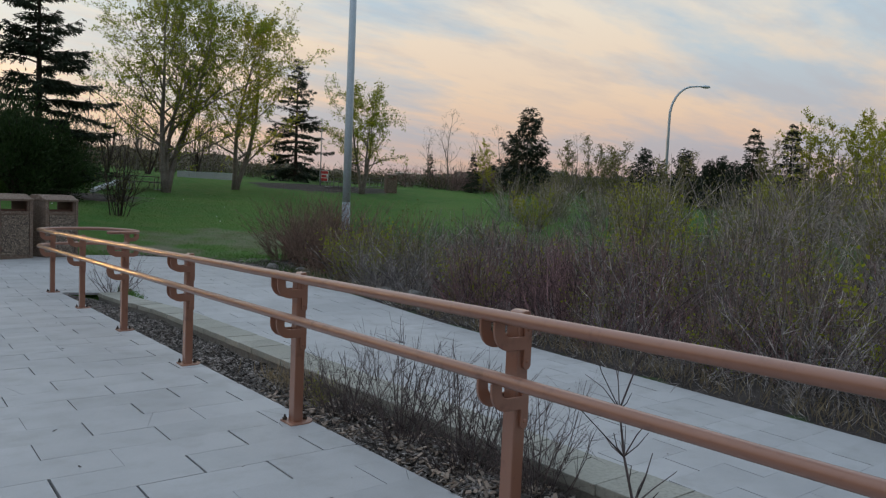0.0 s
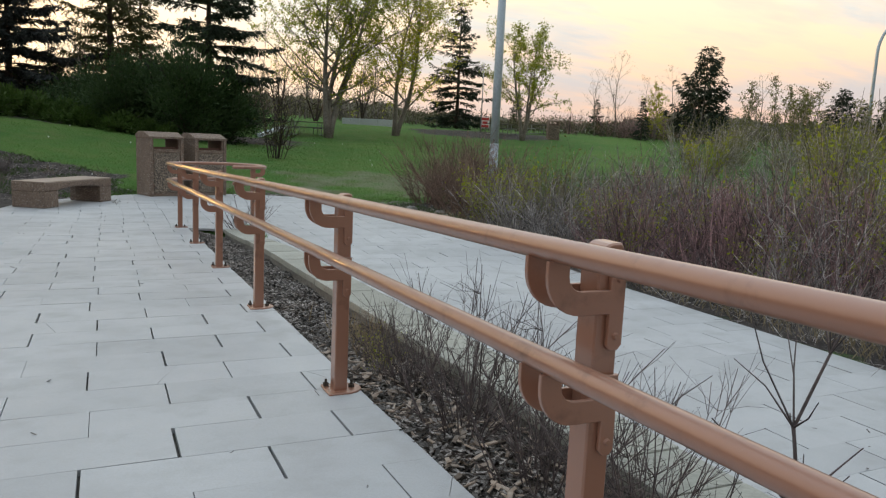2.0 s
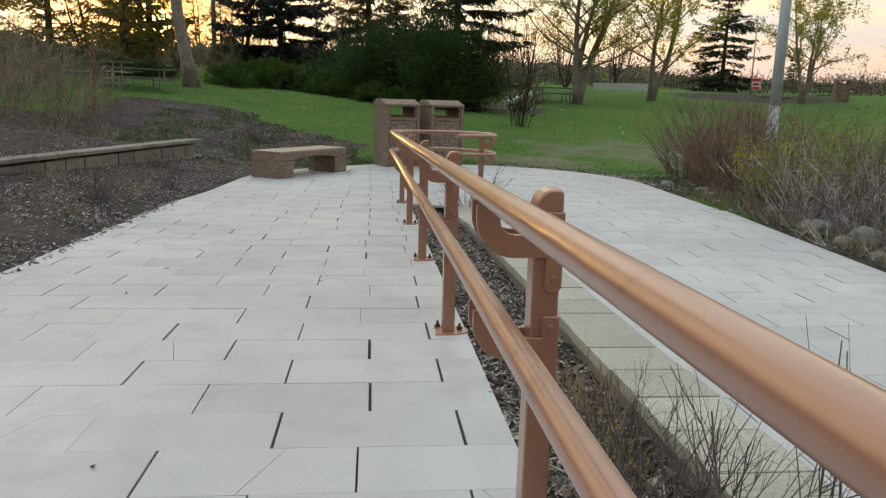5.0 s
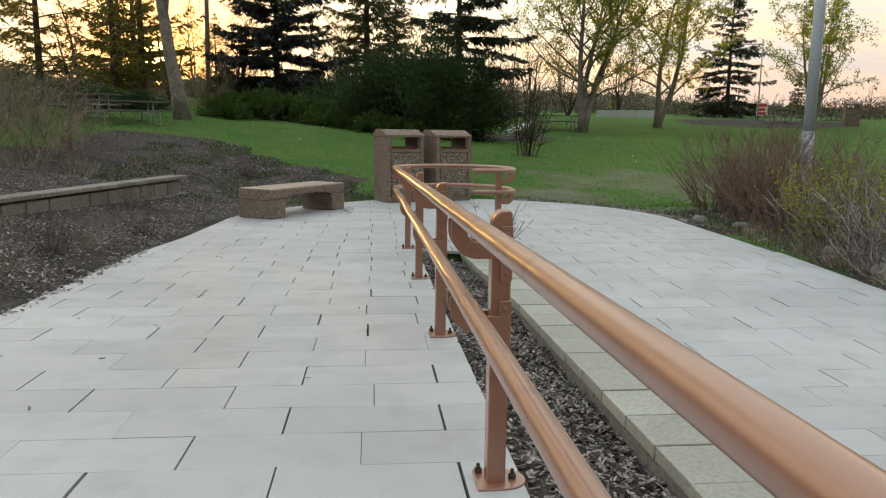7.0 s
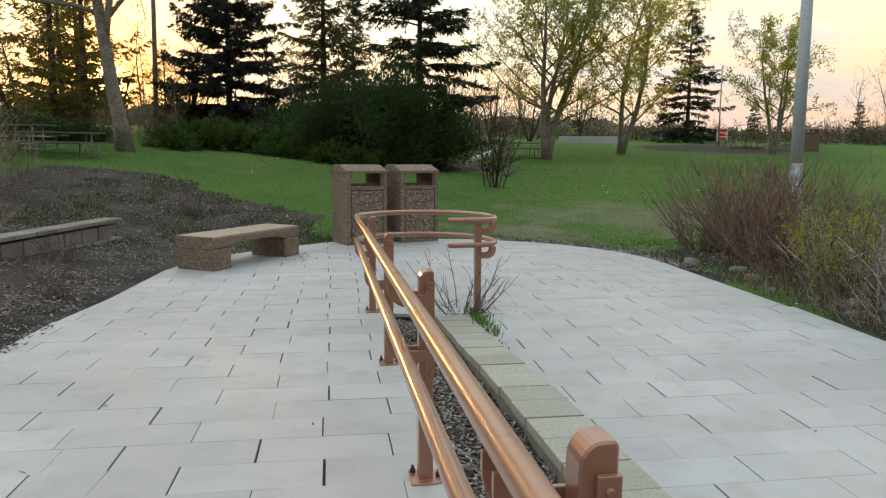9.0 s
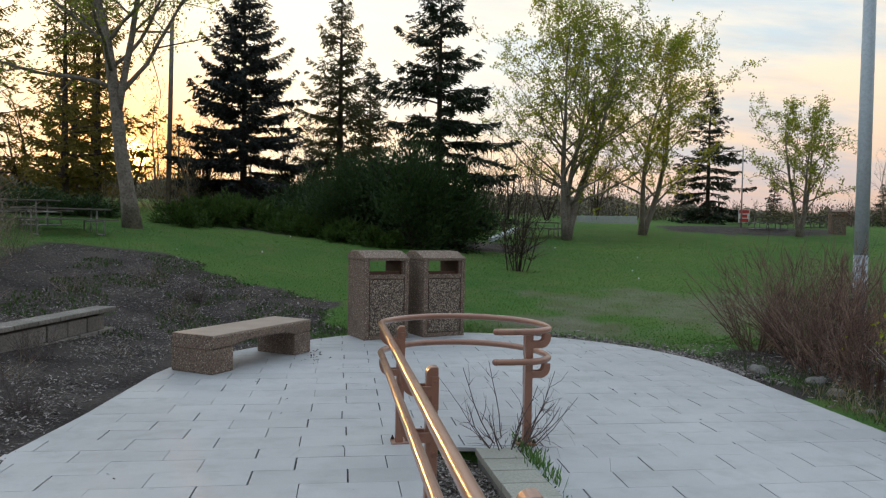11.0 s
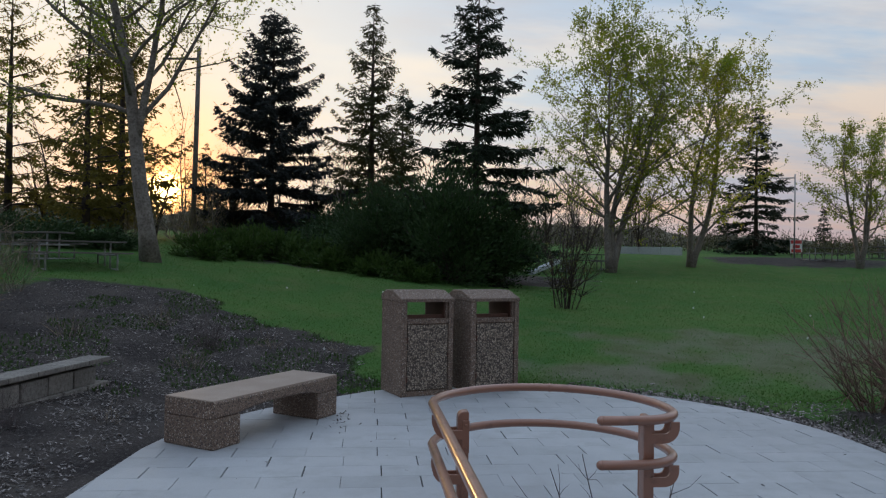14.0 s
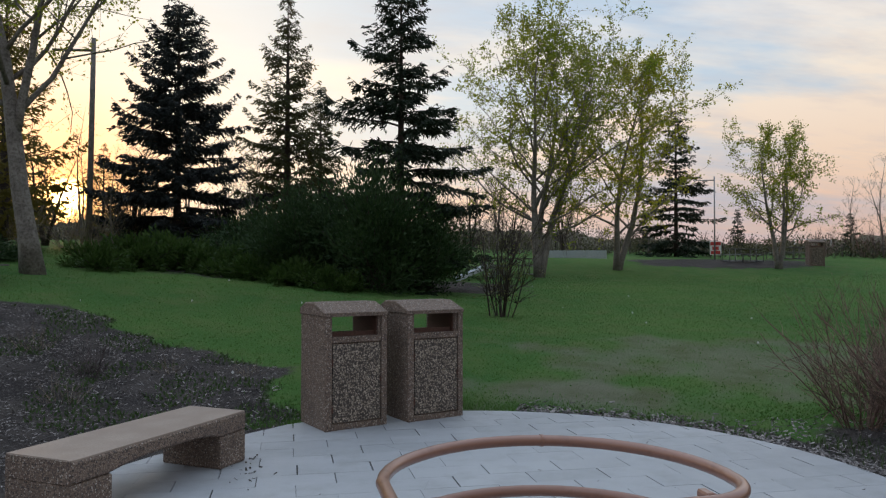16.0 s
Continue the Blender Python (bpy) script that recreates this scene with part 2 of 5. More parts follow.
STRIP_CHIP = two_scale("dark_bark_chip", (0.050, 0.042, 0.038), (0.10, 0.086, 0.078), (0.36, 0.33, 0.315), 3.0, 70.0, 0.9, 0.3, 0.004, per="island", spread=0.9, coords="World")
MULCH = two_scale("mulch_bed", (0.035, 0.026, 0.020), (0.06, 0.045, 0.035), (0.10, 0.08, 0.065), 5.0, 45.0, 0.95, 0.8, 0.02, coords="World")
WALL = two_scale("retaining_block", (0.17, 0.155, 0.14), (0.25, 0.23, 0.21), (0.09, 0.085, 0.07), 1.5, 30.0, 0.9, 0.6, 0.012, per="object", spread=0.15, coords="World")
POLE = two_scale("galvanised_pole", (0.44, 0.55, 0.64), (0.52, 0.62, 0.70), (0.36, 0.45, 0.52), 1.2, 25.0, 0.45, 0.1, 0.004)
RUST = two_scale("weathered_pole_base", (0.34, 0.43, 0.51), (0.45, 0.53, 0.60), (0.12, 0.10, 0.085), 5.0, 11.0, 0.7, 0.3, 0.004)
ROCK = two_scale("field_stone", (0.17, 0.165, 0.155), (0.26, 0.25, 0.24), (0.09, 0.085, 0.08), 3.0, 24.0, 0.9, 0.7, 0.02)
BARK = two_scale("grey_bark", (0.16, 0.145, 0.13), (0.26, 0.24, 0.215), (0.07, 0.055, 0.045), 2.5, 16.0, 0.9, 0.8, 0.03)
DARK_BARK = two_scale("dark_bark", (0.045, 0.034, 0.028), (0.075, 0.056, 0.045), (0.025, 0.02, 0.017), 3.0, 20.0, 0.95, 0.8, 0.03)
TWIG_RED = two_scale("red_stem", (0.12, 0.068, 0.072), (0.38, 0.225, 0.23), (0.045, 0.027, 0.030), 3.0, 30.0, 0.7, 0.0, per="island", spread=0.85)
TWIG_GREY = two_scale("grey_stem", (0.155, 0.138, 0.138), (0.54, 0.495, 0.475), (0.05, 0.044, 0.046), 3.0, 30.0, 0.8, 0.0, per="island", spread=0.85)
TWIG_BROWN = two_scale("red_brown_stem", (0.150, 0.088, 0.068), (0.30, 0.195, 0.15), (0.07, 0.043, 0.037), 3.0, 30.0, 0.8, 0.0, per="island", spread=0.6)
TWIG_DARK = two_scale("dark_stem", (0.070, 0.052, 0.052), (0.165, 0.13, 0.125), (0.035, 0.027, 0.028), 3.0, 30.0, 0.8, 0.0, per="island", spread=0.6)
TWIG_TAN = two_scale("tan_stem", (0.17, 0.132, 0.098), (0.34, 0.275, 0.205), (0.08, 0.062, 0.048), 3.0, 30.0, 0.8, 0.0, per="island", spread=0.7)


def build_leaf(name, a, b, through=0.35, spread=0.4):
    m, n, bsdf = material(name, 0.6)
    bsdf.inputs["Specular IOR Level"].default_value = 0.25
    r = n.add("ShaderNodeNewGeometry").outputs["Random Per Island"]
    pos = n.add("ShaderNodeTexCoord").outputs["Object"]
    col = n.mix(n.math("MULTIPLY_ADD", n.noise(pos, 0.9, 3.0), 0.6, n.math("MULTIPLY", r, 0.5), clamp=True), a, b)
    n.link(col, bsdf.inputs["Base Color"])
    tr = n.add("ShaderNodeBsdfTranslucent")
    n.link(col, tr.inputs[0])
    mx = n.add("ShaderNodeMixShader")
    mx.inputs[0].default_value = through
    n.link(bsdf.outputs[0], mx.inputs[1]), n.link(tr.outputs[0], mx.inputs[2])
    out = [x for x in n.t.nodes if x.bl_idname == "ShaderNodeOutputMaterial"][0]
    n.link(mx.outputs[0], out.inputs[0])
    return m


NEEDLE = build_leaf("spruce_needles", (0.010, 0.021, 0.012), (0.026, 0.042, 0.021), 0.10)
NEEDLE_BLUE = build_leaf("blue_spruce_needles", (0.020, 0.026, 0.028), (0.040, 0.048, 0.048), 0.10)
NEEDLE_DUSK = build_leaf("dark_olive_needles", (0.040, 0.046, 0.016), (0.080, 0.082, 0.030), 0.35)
WEED = build_leaf("dull_weed_leaf", (0.040, 0.085, 0.026), (0.085, 0.125, 0.045), 0.3)
# the low sun's golden glow through the needles is put into this colour
NEEDLE_PINE = build_leaf("gold_backlit_pine_needles", (0.11, 0.100, 0.022), (0.21, 0.175, 0.045), 0.68)
JUNIPER = build_leaf("juniper_needles", (0.014, 0.038, 0.016), (0.056, 0.100, 0.034), 0.15)
JUNIPER_LIGHT = build_leaf("young_juniper_needles", (0.030, 0.070, 0.014), (0.070, 0.120, 0.028), 0.3)
BRUSH_LEAF = build_leaf("budding_brush", (0.050, 0.050, 0.026), (0.095, 0.098, 0.046), 0.35)
LEAF = build_leaf("young_birch_leaf", (0.155, 0.225, 0.020), (0.285, 0.345, 0.048), 0.68)
LEAF_BRIGHT = build_leaf("bright_young_leaf", (0.22, 0.275, 0.022), (0.38, 0.395, 0.050), 0.64)
LEAF_DULL = build_leaf("budding_leaf", (0.13, 0.145, 0.045), (0.22, 0.22, 0.08), 0.5)
BLADE = build_leaf("grass_blade", (0.062, 0.168, 0.037), (0.124, 0.222, 0.056), 0.35)
FAR_WOOD = two_scale("far_brushwood", (0.12, 0.112, 0.075), (0.18, 0.16, 0.11), (0.06, 0.056, 0.04), 0.25, 3.0, 0.95, 0.9, 0.3, coords="World")
STRAW = build_leaf("dry_grass", (0.20, 0.155, 0.095), (0.32, 0.26, 0.17), 0.3)

# ---------------------------------------------------------------- mesh helpers


def link(name, data, mat, parent=None, label=""):
    ob = new(name, data)
    if mat is not None and not data.materials:
        data.materials.append(mat)
    if parent is not None:
        ob.parent = parent
    if label:
        ob["label"] = label
    return ob


def part(name, bm, mat, parent=None, label="", smooth=False):
    """One mesh object out of a bmesh, under a thing or a part."""
    me = bpy.data.meshes.new(name)
    bm.to_mesh(me)
    bm.free()
    if smooth:
        me.shade_smooth()
    return link(name, me, mat, parent, label)


def raw_mesh(name, verts, faces, smooth=False):
    me = bpy.data.meshes.new(name)
    me.from_pydata(np.asarray(verts).tolist(), [], faces if isinstance(faces, list) else faces.tolist())
    if smooth:
        me.shade_smooth()
    return me


def root(name, m, label, category, group="", kind=""):
    ob = new(name)
    ob.matrix_world = m
    return tagged(ob, label, category, group, kind)


def box(bm, x0, x1, y0, y1, z0, z1, bevel=0.0):
    made = bmesh.ops.create_cube(bm, size=1, matrix=Matrix.LocRotScale(((x0 + x1) / 2, (y0 + y1) / 2, (z0 + z1) / 2), None, (x1 - x0, y1 - y0, z1 - z0)))
    if bevel:
        edges = list({e for v in made["verts"] for e in v.link_edges})
        bmesh.ops.bevel(bm, geom=edges, offset=bevel, segments=2, affect="EDGES", profile=0.6)
    return bm


def prism(bm, outline, axis, a, b, bevel=0.0):
    """An outline in the plane across axis ('x','y','z'), drawn out from a to b."""
    def at(u, v, w):
        return {"x": (w, u, v), "y": (u, w, v), "z": (u, v, w)}[axis]
    lo = [bm.verts.new(at(u, v, a)) for u, v in outline]
    hi = [bm.verts.new(at(u, v, b)) for u, v in outline]
    faces = [bm.faces.new(lo), bm.faces.new(hi[::-1])]
    for i in range(len(outline)):
        j = (i + 1) % len(outline)
        faces.append(bm.faces.new((lo[i], hi[i], hi[j], lo[j])))
    bmesh.ops.recalc_face_normals(bm, faces=faces)
    if bevel:
        rim = [e for f in faces[:2] for e in f.edges]
        bmesh.ops.bevel(bm, geom=rim, offset=bevel, segments=1, affect="EDGES")
    return bm


def tubes(paths, sides=5, caps=True):
    """Verts and faces of round bars; a path is (points n x 3, radii n)."""
    verts, faces, base = [], [], 0
    ang = np.linspace(0, 2 * np.pi, sides, endpoint=False)
    ca, sa = np.cos(ang)[:, None], np.sin(ang)[:, None]
    for pts, radii in paths:
        pts = np.asarray(pts, float)
        k = len(pts)
        tang = np.gradient(pts, axis=0)
        tang /= np.linalg.norm(tang, axis=1)[:, None] + 1e-9
        ref = np.array([0.0, 0, 1]) if abs(tang[0][2]) < 0.8 else np.array([1.0, 0, 0])
        for i in range(k):
            u = np.cross(tang[i], ref)
            u /= np.linalg.norm(u) + 1e-9
            ref_next = np.cross(u, tang[i])
            verts.append(pts[i] + radii[i] * (ca * u + sa * ref_next))
            ref = ref_next
        for i in range(k - 1):
            for j in range(sides):
                a, b = base + i * sides + j, base + i * sides + (j + 1) % sides
                faces.append((a, b, b + sides, a + sides))
        if caps:
            faces.append(tuple(base + j for j in range(sides))[::-1])
            faces.append(tuple(base + (k - 1) * sides + j for j in range(sides)))
        base += k * sides
    return (np.concatenate(verts) if verts else np.zeros((0, 3))), faces


def blades(c, d, w, length, width):
    """Narrow four-cornered leaves: from c along d, w is the way across; arrays n x 3, length and width n."""
    n = len(c)
    L, W = np.asarray(length)[:, None], np.asarray(width)[:, None]
    v = np.stack([c, c + d * L * 0.45 + w * W * 0.5, c + d * L, c + d * L * 0.45 - w * W * 0.5], 1).reshape(-1, 3)
    f = np.arange(4 * n).reshape(n, 4)
    return v, f


def unit(v):
    v = np.asarray(v, float)
    return v / (np.linalg.norm(v, axis=-1, keepdims=True) + 1e-9)


def rnd_dirs(rng, n):
    return unit(rng.normal(size=(n, 3)))

# ---------------------------------------------------------------- lie of the land


def sstep(t):
    t = np.clip(t, 0, 1)
    return t * t * (3 - 2 * t)


def z_ramp(y):
    return 0.403 - (np.minimum(y, 13.4) - 4.34) * 0.0292


def z_lower(y):
    return 0.14 - 0.029 * np.clip(12.3 - y, 0, 3.8) - 0.004 * np.maximum(0, 8.5 - y)


def z_pave(x, y):
    f = sstep((np.asarray(x, float) - 2.3) / 0.85)
    return z_ramp(y) * (1 - f) + z_lower(y) * f


def wall_x(y):
    """The line of the low retaining wall."""
    return -1.68 - 0.235 * (18.1 - y)


def z_ground(x, y):
    x, y = np.asarray(x, float), np.asarray(y, float)
    near = z_pave(x, np.maximum(y, -6)) - 0.035
    u = (np.maximum(y - 18.5, 0) ** 3 + np.maximum(0.8 * x - 12, 0) ** 3) ** (1 / 3)
    rise = 5.0 * (1 - np.exp(-u * 0.075 / 5.0))
    left = 0.82 * np.clip((7.5 - x) / 11.5, 0, 1.25) * sstep((y - 17) / 12)
    hill = 0.16 * np.maximum(-x - 0.75, 0) * (1 - sstep((y - 17) / 12))
    hill = 1.6 * (1 - np.exp(-hill / 1.6))
    step = 0.16 * sstep((wall_x(y) - x) / 0.12) * (1 - sstep((y - 17.2) / 0.9)) * sstep((y + 20) / 10)
    dip = 0.3 * ((x > 2.25) & (x < 3.2) & (y < 12.25))
    crest = 0.40 * sstep((y - 38) / 9) * sstep((x - 6) / 6)
    return near + rise + left + hill + step + crest - dip


def worn_mask(x, y):
    """Thin, trodden turf beside the round paving, with ragged edges."""
    rag = 0.35 * np.sin(x * 2.3 + 1.1 * np.sin(y * 1.7)) + 0.25 * np.sin(y * 3.9 + x * 1.3) + 0.18 * np.sin(x * 6.1 - y * 4.3)
    dry = 0.8 * sstep(1.6 + rag - np.hypot((x - 9.2) / 3.6, (y - 21.2) / 2.4) * 1.3)
    return dry + (1 - dry) * 0.92 * sstep(1.3 + rag * 0.8 - np.hypot((x - 5.2) / 2.3, (y - 19.2 + 0.15 * (x - 5.2)) / 1.1))


def mulch_mask(x, y):
    """1 on bark mulch and soil, 0 on lawn."""
    edge = 1.95 - 0.75 * np.maximum(y - 20.4, 0) ** 1.15 + 0.22 * np.sin(y * 2.7 + x) + 0.14 * np.sin(y * 6.1)
    a = sstep((edge - x) / 0.6) * (y < 25.5) * sstep((25.2 - y) / 0.8)
    a = a * (1 - sstep((-x - 4.5) / 1.0) * sstep((y - 20) / 1.5))
    b = sstep((x - 6.45) / 0.4) * sstep((13.4 - y) / 2.0) * sstep((22 - x) / 6)
    b = np.maximum(b, 0.75 * sstep((x - 6.75) / 0.7) * sstep((18.0 - y) / 1.5) * sstep((13 - x) / 3) * sstep((y - 10) / 2))
    rim = np.hypot(x - 3.3, y - 15.35) - 3.28
    b = np.maximum(b, 0.85 * sstep((0.75 + 0.2 * np.sin(5 * x + 3 * y) - rim) / 0.4) * sstep((x - 5.0) / 0.8) * (y < 19) * (y > 12))
    c = sstep(1.6 - np.hypot((x - 23.8) / 6.0, (y - 45.0) / 3.4) * 1.3)
    d = sstep(1.8 - np.hypot((x - 3) / 6.0, (y - 34.5) / 3.0) * 1.2)
    return np.clip(a + b + c + d, 0, 1)


PLAZA_C, PLAZA_R = (3.3, 15.35), 3.28


def plaza_outline():
    pts = [(-0.60, 12.2), (6.55, 12.2)]
    for k in range(33):
        a = radians(-4 + k * (148 + 4) / 32)
        pts.append((PLAZA_C[0] + PLAZA_R * math.cos(a), PLAZA_C[1] + PLAZA_R * math.sin(a)))
    return pts + [(-0.05, 16.55), (-0.33, 15.3)]


def build_land():
    xs = np.unique(np.concatenate([np.linspace(-420, -30, 14), np.linspace(-30, -5, 26), np.arange(-5, -0.2, 0.12), np.arange(-0.2, 2.2, 0.3), [2.249, 2.251, 2.6, 3.199, 3.201], np.arange(3.4, 9, 0.3), np.linspace(9, 40, 45), np.linspace(40, 420, 24)]))
    ys = np.unique(np.concatenate([np.linspace(-420, -8, 14), np.linspace(-8, 6, 20), np.arange(6, 12.2, 0.25), [12.249, 12.251], np.arange(12.4, 26, 0.25), np.linspace(26, 62, 50), np.linspace(62, 420, 22)]))
    X, Y = np.meshgrid(xs, ys)
    Z = z_ground(X, Y)
    nx, ny = len(xs), len(ys)
    idx = np.arange(nx * ny).reshape(ny, nx)
    faces = np.stack([idx[:-1, :-1], idx[:-1, 1:], idx[1:, 1:], idx[1:, :-1]], -1).reshape(-1, 4)
    me = raw_mesh("ground", np.stack([X, Y, Z], -1).reshape(-1, 3), faces, True)
    for key, val in (("mulch", mulch_mask(X, Y)), ("worn", worn_mask(X, Y))):
        me.attributes.new(key, "FLOAT", "POINT").data.foreach_set("value", val.reshape(-1).astype(np.float32))
    tagged(link("ground", me, GROUND), "rising green park lawn with bark mulch beds", "ground", kind="structure")


build_land()


def sheet(name, outline, z_of, drop, mat, label):
    """A bed under paving, on the lie of the paving."""
    bm = bmesh.new()
    bm.faces.new([bm.verts.new((x, y, 0)) for x, y in outline])
    y0, y1 = min(p[1] for p in outline), max(p[1] for p in outline)
    k = y0 + 0.5
    while k < y1:
        bmesh.ops.bisect_plane(bm, geom=bm.verts[:] + bm.edges[:] + bm.faces[:], plane_co=(0, k, 0), plane_no=(0, 1, 0))
        k += 0.5
    for v in bm.verts:
        v.co.z = float(z_of(v.co.x, v.co.y)) - drop
    bmesh.ops.recalc_face_normals(bm, faces=bm.faces)
    for f in bm.faces:
        if f.normal.z < 0:
            f.normal_flip()
    return tagged(part(name, bm, mat), label, "pavement", kind="structure")


RAMP_BED = sheet("pavement_ramp", [(-0.62, -7), (2.31, -7), (2.31, 12.2), (-0.62, 12.2)], lambda x, y: z_ramp(y), 0.022, BED, "gently falling walkway of pale grey concrete pavers")
LOWER_BED = sheet("pavement_lower_path", [(3.1, -7), (6.55, -7), (6.55, 12.2), (3.1, 12.2)], lambda x, y: z_lower(y), 0.022, BED, "lower path of pale grey concrete pavers beside the planting strip")
PLAZA_BED = sheet("pavement_plaza", plaza_outline(), z_pave, 0.022, BED, "rounded end of the paved terrace in pale concrete pavers")

# ---------------------------------------------------------------- kerb, planting strip, retaining wall


def z_kerb(y):
    return z_ramp(y) + 0.075 - 0.095 * sstep((y - 8.5) / 3.7)


def build_kerb():
    kerb = root("planter_kerb", Matrix.Identity(4), "weathered grey concrete kerb along the planting strip", "kerb", kind="structure")
    bm = bmesh.new()
    ys = np.arange(-6.91, 12.3, 0.303)
    for i in range(len(ys) - 1):
        a, b = ys[i], ys[i + 1]
        v = [bm.verts.new((x, y, (float(z_kerb(y)) - 0.055 if top else -0.3))) for y in (a, b) for top in (0, 1) for x in (2.815, 3.105)]
        a0, a1, a2, a3, b0, b1, b2, b3 = v
        for f in ((a0, a2, b2, b0), (a1, b1, b3, a3), (a2, a3, b3, b2), (a0, a1, a3, a2), (b0, b2, b3, b1)):
            bm.faces.new(f)
    bmesh.ops.recalc_face_normals(bm, faces=bm.faces)
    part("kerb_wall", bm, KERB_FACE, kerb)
    for i in range(len(ys) - 1):
        rng = random.Random(i)
        a, b = ys[i] + 0.004, ys[i + 1] - 0.004
        dz, dx = rng.uniform(-0.003, 0.003), rng.uniform(-0.006, 0.006)
        bm = bmesh.new()
        box(bm, 2.80 + dx, 3.12 + dx, a, b, -0.055, 0.0, 0.006)
        for v in bm.verts:
            v.co.z += float(z_kerb(v.co.y)) + dz
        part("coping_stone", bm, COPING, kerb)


build_kerb()


def z_strip(x, y):
    """Surface of the bark in the planting strip."""
    f = np.clip((x - 2.32) / 0.48, 0, 1)
    return (z_ramp(y) - 0.02) * (1 - f) + (z_kerb(y) - 0.12) * f + 0.012 * np.sin(7 * y + 3 * x)


def chips(name, label, points, rng, size, mat=CHIP):
    """A scatter of small split wooden chips, as one object."""
    n = len(points)
    L, W, T = rng.uniform(0.4, 1.0, n) * size, rng.uniform(0.12, 0.4, n) * size, rng.uniform(0.03, 0.1, n) * size
    yaw, tilt = rng.uniform(0, 2 * np.pi, n), rng.normal(0, 0.35, n)
    d = np.stack([np.cos(yaw) * np.cos(tilt), np.sin(yaw) * np.cos(tilt), np.sin(tilt)], 1)
    w = unit(np.stack([-np.sin(yaw), np.cos(yaw), rng.normal(0, 0.35, n)], 1))
    h = unit(np.cross(d, w))
    c = []
    for sx, sy, sz in ((-1, -1, -1), (1, -0.5, -1), (0.8, 1, -1), (-1, 0.7, -1), (-1, -1, 1), (1, -0.5, 1), (0.8, 1, 1), (-1, 0.7, 1)):
        c.append(points + d * (sx * L / 2)[:, None] + w * (sy * W / 2)[:, None] + h * (sz * T / 2)[:, None])
    v = np.stack(c, 1).reshape(-1, 3)
    quad = np.array([(4, 5, 6, 7), (0, 1, 5, 4), (2, 3, 7, 6)])
    f = (np.arange(n)[:, None, None] * 8 + quad[None]).reshape(-1, 4)
    return tagged(link(name, raw_mesh(name, v, f), mat), label, "mulch", kind="stuff")


def build_strip():
    xs, ys = np.linspace(2.30, 2.83, 8), np.arange(-7, 12.3, 0.1)
    X, Y = np.meshgrid(xs, ys)
    Z = z_strip(X, Y) - 0.012
    idx = np.arange(X.size).reshape(X.shape)
    f = np.stack([idx[:-1, :-1], idx[:-1, 1:], idx[1:, 1:], idx[1:, :-1]], -1).reshape(-1, 4)
    tagged(link("planting_bed", raw_mesh("planting_bed", np.stack([X, Y, Z], -1).reshape(-1, 3), f, True), MULCH), "narrow planting strip filled with dark bark mulch", "planting bed", kind="structure")
    rng = np.random.default_rng(5)
    n = 11000
    y = rng.uniform(0.6, 12.2, n)
    x = rng.uniform(2.31, 2.81, n)
    p = np.stack([x, y, z_strip(x, y) + rng.uniform(-0.008, 0.016, n)], 1)
    chips("bark_chips", "split brown and grey bark chips in the planting strip", p, rng, 0.055, STRIP_CHIP)
    n = 700
    x, y = rng.uniform(2.33, 2.8, n), rng.uniform(1.0, 5.2, n)
    chips("dry_leaves", "curled tan dry leaves lying in the planting strip", np.stack([x, y, z_strip(x, y) + rng.uniform(0.005, 0.03, n)], 1), rng, 0.07, DEAD_LEAF)
    n = 420
    x, y = -0.64 + 0.14 * rng.random(n) ** 1.8, rng.uniform(3.0, 12.1, n)
    chips("spilled_mulch", "bits of mulch spilled over the edge of the paving", np.stack([x, y, z_ramp(y) + 0.006], 1), rng, 0.06)
    n = 40000
    x = -0.62 - rng.gamma(1.6, 1.1, n)
    y = rng.uniform(5.5, 24.5, n)
    patch = np.array([noise.noise(Vector((p * 0.8, q * 0.8, 7.0))) + 0.6 * noise.noise(Vector((p * 2.7, q * 2.7, 2.0))) for p, q in zip(x, y)])
    keep = (mulch_mask(x, y) > 0.5) & (x > -5) & (patch + 0.35 * rng.normal(size=n) > 0.0)
    x, y = x[keep], y[keep]
    p = np.stack([x, y, z_ground(x, y) + rng.uniform(0.0, 0.02, len(x))], 1)
    chips("bark_mulch", "grey brown bark mulch and leaf litter on the bank", p, rng, 0.052)
    x, y = rng.uniform(-0.75, 2.6, 5000), rng.uniform(15.5, 24.5, 5000)
    keep = (mulch_mask(x, y) > 0.4) & (np.hypot(x - PLAZA_C[0], y - PLAZA_C[1]) > PLAZA_R + 0.05) & ((x < -0.45) | (y > 16.9))
    x, y = x[keep], y[keep]
    chips("leaf_litter", "pale dry leaf litter on the mulch bed", np.stack([x, y, z_ground(x, y) + 0.01], 1), rng, 0.06)

    n = 1500
    a = rng.uniform(radians(-12), radians(70), n)
    r = PLAZA_R + 0.03 + rng.gamma(1.2, 0.13, n)
    x, y = PLAZA_C[0] + r * np.cos(a), PLAZA_C[1] + r * np.sin(a)
    chips("rim_litter", "dark soil crumbs and dry leaves along the rim of the paving", np.stack([x, y, z_ground(x, y) + rng.uniform(0.005, 0.04, n)], 1), rng, 0.085)
    n = 2600
    x, y = 6.7 + rng.gamma(1.7, 0.7, n), rng.uniform(6, 17.6, n)
    keep = np.hypot(x - PLAZA_C[0], y - PLAZA_C[1]) > PLAZA_R + 0.08
    x, y = x[keep], y[keep]
    chips("leaf_litter", "pale dry leaf litter under the shrubs", np.stack([x, y, z_ground(x, y) + 0.01], 1), rng, 0.07)


build_strip()


